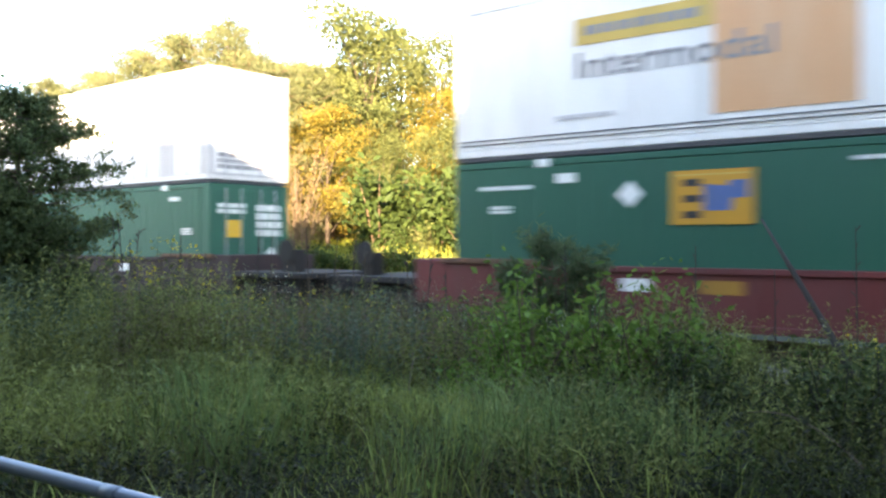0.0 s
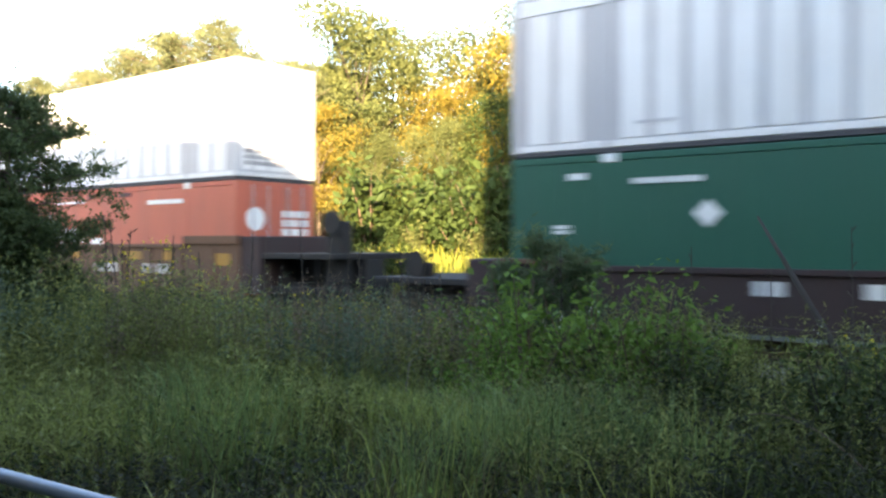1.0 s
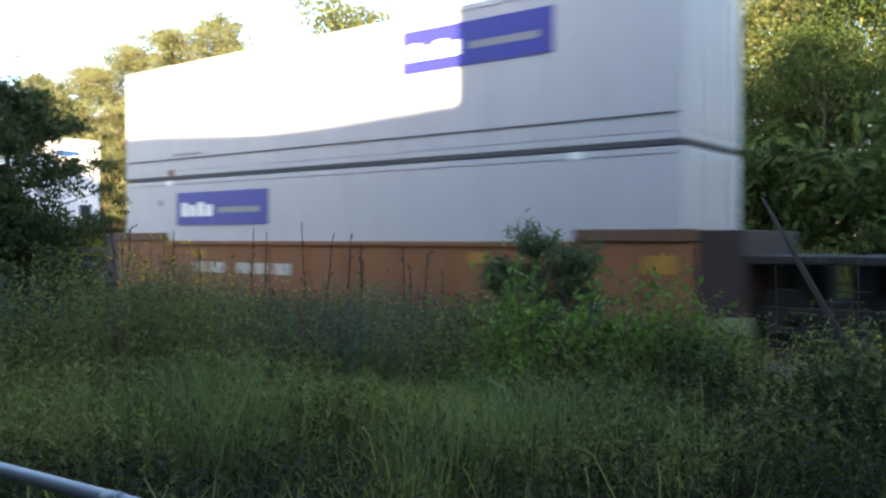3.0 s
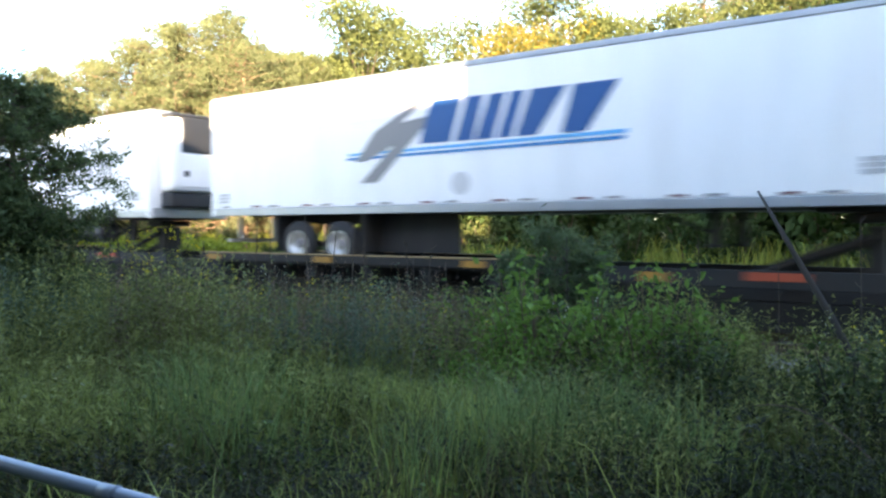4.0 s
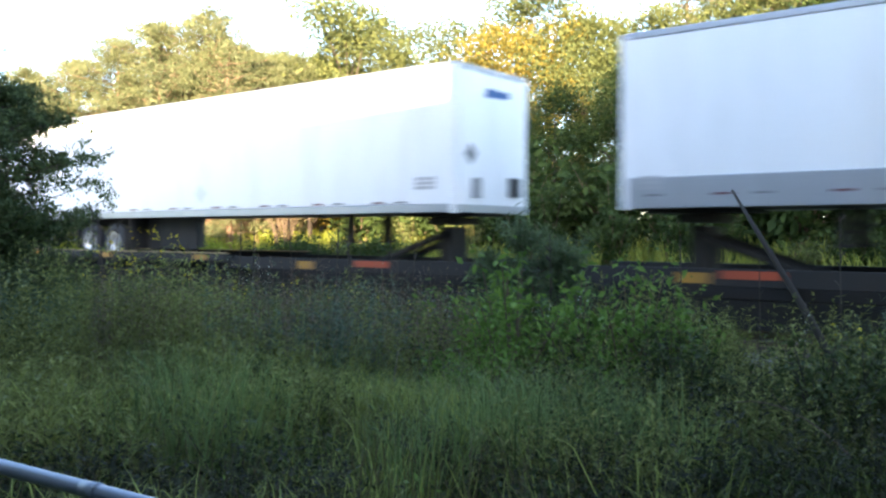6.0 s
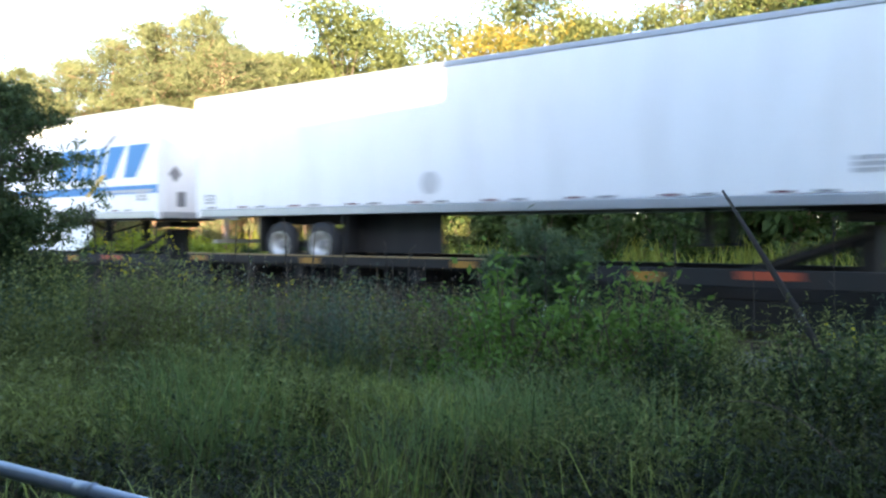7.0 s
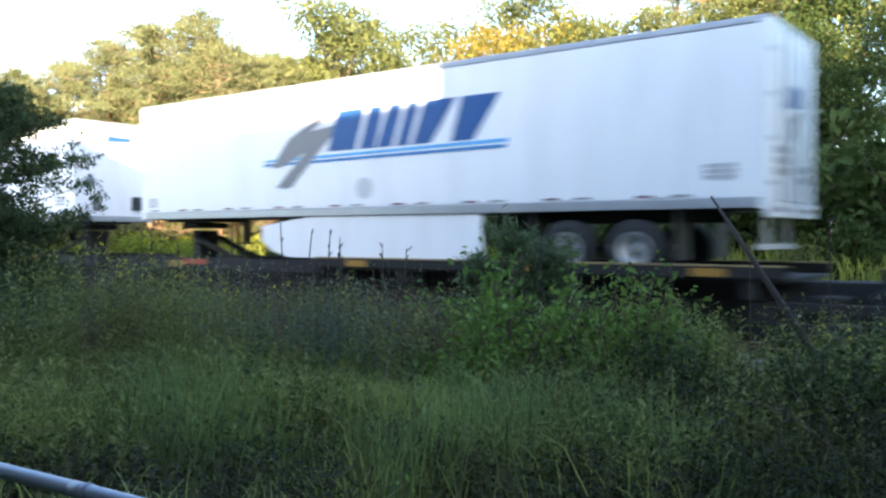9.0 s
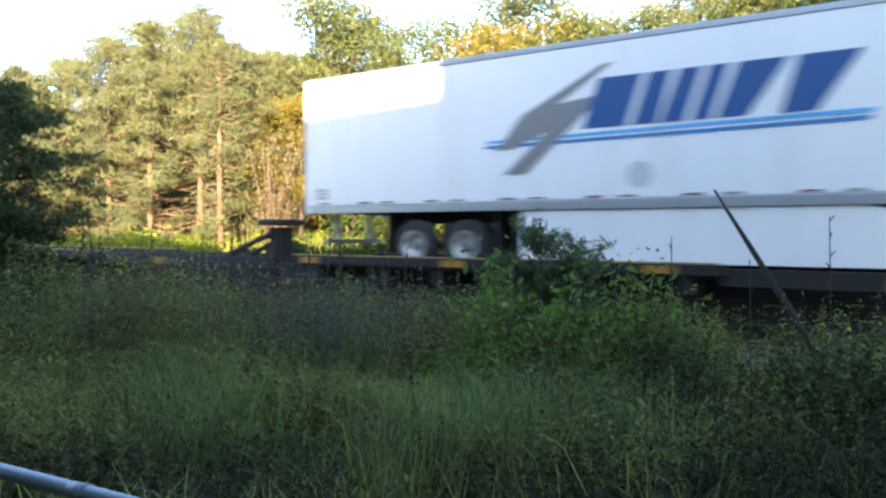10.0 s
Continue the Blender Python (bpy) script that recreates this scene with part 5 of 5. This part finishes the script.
blades("meadow_grass", fs, rng_f.uniform(0.45, 1.2, len(fs)), np.full(len(fs), 0.03), FIELD_GRASS, 12, 0.6, "yellow-green meadow grass beyond the track")

def sprigs(name, spots, heights, material, seed, per=16, leaf=0.034, slim=0.26, lean=0.16, label=""):
    """Upright stems set with narrow leaves that point up and out, as one mass of stuff."""
    rng = np.random.default_rng(seed)
    n = len(spots)
    a = rng.uniform(0, math.tau, n)
    off = np.stack([np.cos(a), np.sin(a), np.zeros(n)], 1) * (rng.uniform(0, 1, n) * lean * heights)[:, None]
    up = np.stack([np.zeros(n), np.zeros(n), heights], 1)
    tip = spots + up + off
    side = np.stack([-np.sin(a), np.cos(a), np.zeros(n)], 1) * 0.004
    stem = np.stack([spots - up * 0.05 - side, spots - up * 0.05 + side, tip], 1).reshape(-1, 3)
    k = rng.uniform(0.25, 1.0, (n, per)) ** 0.8
    base = spots[:, None] + up[:, None] * k[..., None] + off[:, None] * (k ** 2)[..., None]
    b = rng.uniform(0, math.tau, (n, per))
    rise = rng.uniform(-0.1, 1.1, (n, per))
    d = np.stack([np.cos(b), np.sin(b), rise], 2)
    d /= np.linalg.norm(d, axis=2)[..., None]
    w = np.stack([-np.sin(b), np.cos(b), rng.uniform(-0.5, 0.5, (n, per))], 2)
    ln = (leaf * rng.uniform(0.6, 1.4, (n, per)) * (1.35 - 0.6 * k))[..., None]
    leafs = np.stack([base, base + d * ln + w * ln * slim, base + d * ln * 2.1 - np.array([0, 0, 0.25]) * ln, base + d * ln - w * ln * slim], 2).reshape(-1, 3)
    m = len(stem)
    f = np.arange(m).reshape(-1, 3).tolist() + (m + np.arange(len(leafs))).reshape(-1, 4).tolist()
    ob = raw(name, np.concatenate([stem, leafs]).tolist(), f, material)
    tagged(ob, label, "weeds", kind="stuff")


# rank weeds: a tall belt before the ballast, lower ones through the yard, shade-coloured leafy ones close by
rng_s = np.random.default_rng(301)
s = scatter(2700, 302, 7.6, 10.8, 2, 71)
clear = (np.hypot(s[:, 0] + 4.2, s[:, 1] - 7.3) > 0.95) & outside_gap(s)
s = s[clear]
k = lumps(s, 0.8, 2.2)
h = np.clip((1.12 + 0.5 * k) * rng_s.uniform(0.62, 1.22, len(s)), 0.5, 1.55)
pick = lumps(s, 0.45, 7.7) + rng_s.normal(size=len(s)) * 0.08
sprigs("tall_weeds", s[pick > -0.05], h[pick > -0.05], SPRIG, 303, 30, 0.036, 0.27, 0.14, "tall olive-green weeds standing before the ballast")
sprigs("grey_green_weeds", s[pick <= -0.05], h[pick <= -0.05], SPRIG_GREY, 304, 32, 0.032, 0.22, 0.14, "tall grey-green feathery weeds before the ballast")
s = scatter(3600, 305, 4.6, 9.0, 2, 73)
k = lumps(s, 0.7, 9.1)
keep = (k > -0.18) & (np.degrees(np.arctan2(-s[:, 0], s[:, 1])) + 14 * k + 5 * rng_s.normal(size=len(s)) > 17)
s, k = s[keep], k[keep]
sprigs("low_weeds", s, np.clip((0.62 + 0.5 * k) * rng_s.uniform(0.6, 1.25, len(s)), 0.3, 1.0), SPRIG, 306, 16, 0.036, 0.24, 0.22, "knee-high olive weeds among the yard grass")
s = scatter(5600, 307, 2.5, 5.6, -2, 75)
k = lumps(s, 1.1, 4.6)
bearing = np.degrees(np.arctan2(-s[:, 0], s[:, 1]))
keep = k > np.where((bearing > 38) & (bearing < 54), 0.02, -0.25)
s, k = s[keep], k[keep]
sprigs("undergrowth", s, np.clip((0.46 + 0.3 * k) * rng_s.uniform(0.6, 1.2, len(s)), 0.2, 0.75), SPRIG_SHADE_TONED, 308, 18, 0.022, 0.42, 0.30, "low leafy undergrowth with the near shade put into its colour")
# shade on the right is painted here through the leaf colour
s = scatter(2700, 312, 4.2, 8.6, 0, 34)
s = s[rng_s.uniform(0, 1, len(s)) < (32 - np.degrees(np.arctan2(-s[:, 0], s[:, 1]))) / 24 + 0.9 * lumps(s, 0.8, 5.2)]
sprigs("shade_toned_weeds", s, rng_s.uniform(0.35, 1.05, len(s)), SPRIG_SHADE_TONED, 313, 20, 0.028, 0.34, 0.22, "leafy weeds with the right-hand shade put into their colour")
s = scatter(700, 309, 8.0, 10.4, 36, 60)
sprigs("withered_weeds", s, rng_s.uniform(0.9, 1.55, len(s)), SPRIG_BROWN, 310, 22, 0.018, 0.4, 0.10, "brown withered weeds with small seed heads")

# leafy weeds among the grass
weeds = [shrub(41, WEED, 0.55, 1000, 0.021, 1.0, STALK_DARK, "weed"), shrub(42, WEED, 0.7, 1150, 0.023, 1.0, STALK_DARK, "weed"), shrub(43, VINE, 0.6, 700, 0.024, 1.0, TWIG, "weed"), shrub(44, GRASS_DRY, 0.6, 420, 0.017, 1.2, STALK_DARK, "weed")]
rng_w = random.Random(4)
rows = []
for i in range(140):
    a, r = radians(rng_w.uniform(3, 72)), 3.2 + 10 * rng_w.random() ** 0.8
    x, y = -math.sin(a) * r, math.cos(a) * r
    if y < 11 and not (r < 4.2 and a > radians(50)):
        rows.append((x, y, rng_w.uniform(0.6, 1.15), rng_w.choice((0, 1, 0, 1, 3, 2) if r > 7 else (0, 1, 0, 1, 0, 2))))
for i in range(88):
    x = -18 + i * 0.209
    if -3.5 < x < -2.2:
        continue
    rows.append((x, 9.7 + rng_w.uniform(-1.2, 1.2), rng_w.uniform(0.9, 1.75), rng_w.choice((0, 1, 0, 3, 3, 3) if -9.5 < x < -5.5 else (0, 1, 1, 0, 2))))
for i in range(36):
    a, r = radians(rng_w.uniform(12, 58)), rng_w.uniform(3.6, 6.8)
    rows.append((-math.sin(a) * r, math.cos(a) * r, rng_w.uniform(0.5, 0.85), rng_w.choice((0, 1, 0, 1, 2))))
for i in range(14):
    rows.append((-10.4 + rng_w.uniform(-2.6, 2.2), 4.9 + rng_w.uniform(-0.9, 0.9), rng_w.uniform(0.6, 1.1), rng_w.choice((0, 1, 0, 1, 2))))
for i in range(26):
    x, y = -1.8 + rng_w.uniform(-2.2, 2.0), 8.2 + rng_w.uniform(-1.6, 1.4)
    if y < 8.6 or not 14 < math.degrees(math.atan2(-x, y)) < 18.5:
        rows.append((x, y, rng_w.uniform(1.1, 1.7), rng_w.choice((0, 1))))
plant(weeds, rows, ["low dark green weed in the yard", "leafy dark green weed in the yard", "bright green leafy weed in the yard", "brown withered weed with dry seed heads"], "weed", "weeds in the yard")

# bright green climbing shrub
vines = [shrub(51, VINE, 0.95, 1000, 0.032, 1.0, TWIG, "climbing_shrub"), shrub(52, VINE, 0.8, 620, 0.034, 1.25, TWIG, "climbing_shrub")]
plant(vines, [(-4.6, 7.1, 1.5, 1), (-4.1, 7.5, 1.4, 1), (-3.65, 7.7, 1.45, 1), (-4.35, 6.4, 0.95, 1), (-3.8, 7.0, 1.0, 0), (-5.1, 7.7, 1.15, 1), (-5.6, 8.2, 1.15, 1), (-3.3, 7.9, 1.25, 1), (-4.9, 6.7, 0.9, 0), (-4.5, 5.9, 0.7, 1), (-6.2, 7.9, 1.15, 1)],
      "bright green leafy shrub growing among the weeds", "shrub", "bright shrubs")


# feathery young pine before the track
SWAYING = []


def feather_bush(x, y, h, seed):
    rng = np.random.default_rng(seed)
    t = new("young_pine")
    bm = bmesh.new()
    tube(bm, [(0, 0, -0.1), (0.03, 0, h * 0.5), (0, 0.02, h)], [0.02, 0.014, 0.004], 6)
    centres = []
    for i in range(46):
        k = rng.uniform(0.12, 1.0)
        a = rng.uniform(0, math.tau)
        ln = h * 0.5 * (1.05 - 0.7 * k) * rng.uniform(0.6, 1.1)
        e = np.array([math.cos(a) * ln, math.sin(a) * ln, h * k + ln * 0.55])
        b = np.array([0, 0, h * k])
        tube(bm, [tuple(b), tuple(e)], [0.006, 0.002], 4)
        q = b + (e - b) * rng.uniform(0.25, 1.05, (70, 1))
        centres.append(q + rng.normal(size=(70, 3)) * 0.045)
    part("stem", bm, TWIG, t)
    centres = np.concatenate(centres)
    leaves("needles", centres, rng.uniform(0.05, 0.10, len(centres)), YOUNG_NEEDLE, t, seed, -0.1, 0.11)
    t.matrix_basis = pose(x, y, ground_z(x, y))
    SWAYING.append((t, x, y, ground_z(x, y), seed))
    tagged(t, "feathery dark green young pine beside the track", "shrub", "young pines")


feather_bush(-5.75, 9.35, 2.0, 61)
feather_bush(-5.35, 9.5, 1.75, 62)
feather_bush(-6.1, 9.2, 1.6, 63)


# dark cedar
def cedar(x, y, h, seed, wide):
    rng = np.random.default_rng(seed)
    t = new("cedar_tree")
    bm = bmesh.new()
    tube(bm, [(0, 0, -0.2), (0.05, 0, h * 0.5), (0, 0, h * 0.95)], [0.10, 0.06, 0.01], 8)
    centres = []
    for i in range(190):
        k = rng.uniform(0.12, 1.0)
        a = rng.uniform(0, math.tau)
        shape = 0.50 + 0.50 * math.sin(min(k / 0.6, 1.0) * math.pi / 2) if k < 0.6 else 1.0 - 0.78 * ((k - 0.6) / 0.4) ** 1.4
        ln = wide * shape * rng.uniform(0.6, 1.15)
        b = np.array([0, 0, h * k * 0.92])
        d = np.array([math.cos(a), math.sin(a), rng.uniform(0.0, 0.4)])
        e = b + d * ln
        tube(bm, [tuple(b), tuple((b + e) / 2 + np.array([0, 0, -0.05])), tuple(e)], [0.018, 0.011, 0.003], 4)
        for j in range(6):
            s0 = b + d * ln * rng.uniform(0.35, 1.0)
            s1 = s0 + (d + rng.normal(size=3) * 0.55) * rng.uniform(0.12, 0.32)
            q = s0 + (s1 - s0) * rng.uniform(0.0, 1.1, (46, 1))
            centres.append(q + rng.normal(size=(46, 3)) * 0.042)
    part("trunk", bm, BARK, t)
    centres = np.concatenate(centres)
    leaves("foliage", centres, rng.uniform(0.018, 0.045, len(centres)), CEDAR, t, seed, 0.1, 0.4)
    t.matrix_basis = pose(x, y, ground_z(x, y))
    tagged(t, "dense dark green cedar with ragged branch tips", "tree", "cedars")


cedar(-12.35, 5.75, 4.0, 71, 1.45)
cedar(-13.8, 5.2, 4.35, 72, 1.75)
cedar(-12.0, 5.0, 2.5, 73, 1.05)


# flower stalks: yellow heads on thin stems, each plant a thing
def flower(seed, h, material, heads, spread):
    rng = np.random.default_rng(seed)
    t = new("wildflower")
    bm = bmesh.new()
    lv, hd = [], []
    for i in range(heads):
        e = np.array([rng.normal() * spread, rng.normal() * spread, h * rng.uniform(0.72, 1.0)])
        tube(bm, [(0, 0, -0.1), tuple(e * 0.6 + np.array([0, 0, 0.04])), tuple(e)], [0.006, 0.004, 0.002], 4)
        hd.append(e + rng.normal(size=(7, 3)) * np.array([0.03, 0.03, 0.05]))
        lv.append(e * rng.uniform(0.2, 0.9, (14, 1)) + rng.normal(size=(14, 3)) * 0.04)
    tagged(part("stem", bm, STALK_DARK, t), kind="stuff")
    lv, hd = np.concatenate(lv), np.concatenate(hd)
    leaves("foliage", lv, rng.uniform(0.02, 0.04, len(lv)), WEED, t, seed, 0.3)
    leaves("blossoms", hd, rng.uniform(0.010, 0.020, len(hd)) * (0.45 if material == BLOSSOM_PALE else 1.0), material, t, seed + 1, 0.4, 0.8)
    return t


flowers = [flower(81, 1.55, BLOSSOM, 7, 0.16), flower(82, 1.35, BLOSSOM, 3, 0.2), flower(83, 1.3, BLOSSOM_PALE, 3, 0.22)]
rows = [(-8.82, 5.7, 1.16, 0), (-8.95, 6.0, 1.12, 0), (-8.75, 6.25, 1.15, 1), (-8.36, 6.35, 1.12, 1), (-8.2, 6.6, 1.1, 1), (-7.7, 7.1, 1.12, 1), (-9.4, 5.6, 1.0, 0),
        (-7.3, 7.5, 1.1, 1), (-8.5, 6.9, 1.12, 2), (-7.0, 7.9, 1.05, 1), (-1.87, 8.3, 1.1, 1), (-1.4, 8.4, 1.05, 1), (-4.1, 8.0, 0.95, 2), (-5.4, 7.5, 0.95, 1)]
rng_y = random.Random(17)
for i in range(4):
    a, r = radians(rng_y.uniform(36, 60)), rng_y.uniform(8.8, 10.6)
    rows.append((-math.sin(a) * r, math.cos(a) * r, rng_y.uniform(0.85, 1.2), rng_y.choice((1, 2))))
for i in range(6):
    a, r = radians(rng_y.uniform(6, 34)), rng_y.uniform(7.8, 9.6)
    rows.append((-math.sin(a) * r, math.cos(a) * r, rng_y.uniform(0.8, 1.1), 2))
plant(flowers, rows, ["tall weed with bright yellow flowers", "weed with scattered yellow flowers", "weed with small pale flowers"], "wildflower", "wildflowers in the yard")


# bare dark stalks that stand up before the train
def stalk(x, y, h, seed, lean=0.04):
    rng = np.random.default_rng(seed)
    bm = bmesh.new()
    z0 = ground_z(x, y) - 0.05
    e = (lean * h * rng.normal(), lean * h * rng.normal(), h)
    tube(bm, [(0, 0, 0), (e[0] * 0.4, e[1] * 0.5, h * 0.5), e], [0.010, 0.009, 0.005], 6)
    for i in range(7):
        k = rng.uniform(0.55, 0.98)
        b = Vector(e) * k
        tube(bm, [tuple(b), tuple(b + Vector((rng.normal() * 0.03, rng.normal() * 0.03, 0.06)))], [0.006, 0.008], 4)
    ob = part("dead_stalk", bm, STALK_DARK)
    ob.location = (x, y, z0)
    tagged(ob, "thin dead dark stalk standing among weeds", "stalk", "dead stalks")


for i, (x, y, top) in enumerate([(-10.34, 6.09, 1.76), (-10.66, 6.52, 1.70), (-10.45, 6.3, 1.62), (-10.2, 6.25, 1.5), (-9.6, 6.5, 1.55), (-8.56, 6.91, 1.6), (-8.4, 7.0, 1.55),
                                 (-8.07, 7.48, 1.66), (-8.0, 7.6, 1.5), (-7.9, 7.9, 1.52), (-7.75, 8.05, 1.42), (-7.92, 8.34, 1.3), (-7.2, 8.32, 1.34), (-7.05, 8.4, 1.28), (-6.7, 8.5, 1.1), (-9.0, 6.6, 1.35), (-6.9, 8.1, 1.15), (-7.5, 7.8, 1.2),
                                 (-2.2, 9.76, 1.68), (-3.77, 9.26, 1.45), (-2.9, 9.3, 1.2), (-5.2, 8.9, 1.45)]):
    stalk(x, y, top + rise(x, y) - ground_z(x, y) + 0.05, 100 + i)


# leaning broken pole; the rush of air from the train pushes it
bm = bmesh.new()
tube(bm, [(0, 0, -0.3), (-0.01, 0.0, 0.7), (0.012, 0.01, 1.5), (0.0, 0.0, 2.3), (-0.012, 0, 2.95)], [0.042, 0.04, 0.034, 0.026, 0.012], 8)
tube(bm, [(0.0, 0, 1.5), (0.05, 0.02, 1.64)], [0.014, 0.006], 5)
pole = part("broken_pole", bm, STALK_DARK, smooth=True)
tagged(pole, "dark weathered wooden pole leaning out of the weeds", "pole")
POLE = (-1.47, 8.48, -0.365)

# fallen cane in the grass
for x0, y0, x1, y1, s in ((-1.9, 5.6, -1.1, 5.2, 1), (-5.0, 5.9, -4.5, 5.2, 2), (-6.4, 10.2, -5.6, 9.9, 3)):
    bm = tube(bmesh.new(), [(x0 + (x1 - x0) * k / 8, y0 + (y1 - y0) * k / 8, 0.52 + rise(x0, y0) - 0.22 * (k / 8 - 0.3) ** 2 * 2) for k in range(9)], [0.004] * 9, 6)
    ob = part("fallen_cane", bm, TWIG)
    tagged(ob, "dry arching cane lying over the grass", "cane", "fallen canes")


# ---- chain-link fence close to the viewer: top rail with a sleeve, posts ----
def build_fence():
    f = thing("fence", pose(0, 1.063, 0), "galvanised fence with a round top rail and sleeve", "fence")
    tilt = 0.106
    def y_of(x):
        return 0.09 + tilt * (x + 1.0)
    def rail_z(x):
        return 1.075 + 0.0242 * (-0.602 * x + 0.799 * (1.063 + y_of(x)))

    def on_rail(x):
        return (x, y_of(x), rail_z(x))

    xa, xb = -7.0, 1.4
    part("top_rail", tube(bmesh.new(), [on_rail(xa), on_rail(-1.8), on_rail(xb)], [0.0185] * 3, 16), GALV, f, smooth=True)
    part("sleeve", tube(bmesh.new(), [on_rail(-1.86), on_rail(-1.80)], [0.0195] * 2, 16), GALV, f, smooth=True)
    part("tie_wire", tube(bmesh.new(), [on_rail(-1.812), on_rail(-1.806)], [0.0215] * 2, 16), GALV, f, smooth=True)
    for px in (-6.6, -4.2, 1.2):
        part("post", tube(bmesh.new(), [(px, y_of(px) + 0.035, -0.3), (px, y_of(px) + 0.035, rail_z(px) + 0.03)], [0.024, 0.024], 12), GALV, f, smooth=True)


build_fence()


# ---- all that moves ----
def motions():
    for ob, x, z0 in MOVING:
        walk(ob, [(t, pose(x + V * t, TRACK, RAIL + z0)) for t in (0.0, 2.5, 5.0, 7.5, 10.0)])
    gusts = ((0.0, 2), (0.6, -4), (1.2, 3), (1.8, -2), (2.4, 5), (3.2, -5), (4.0, 3), (4.7, -6), (5.4, 4), (6.2, -3), (7.0, 7), (7.5, -6), (8.0, -9), (8.5, 3), (9.0, -4), (9.5, 6), (10.0, 12))
    for ob, x, y, z, seed in SWAYING:
        walk(ob, [(t, pose(x, y, z, 0.3 * a, a * (1 + 0.1 * (seed - 62)), 0)) for t, a in gusts])
    sway = ((0.0, -16, -33.9), (1.0, -15, -33.3), (2.0, -9, -31.5), (3.4, -9, -30.2), (4.5, -4, -31.0), (5.5, -4, -31.0), (7.0, -2, -31.2), (9.0, -2, -33.0), (10.0, 0, -31.4))
    walk(pole, [(t, pose(*POLE, a, b, 0)) for t, a, b in sway])


motions()
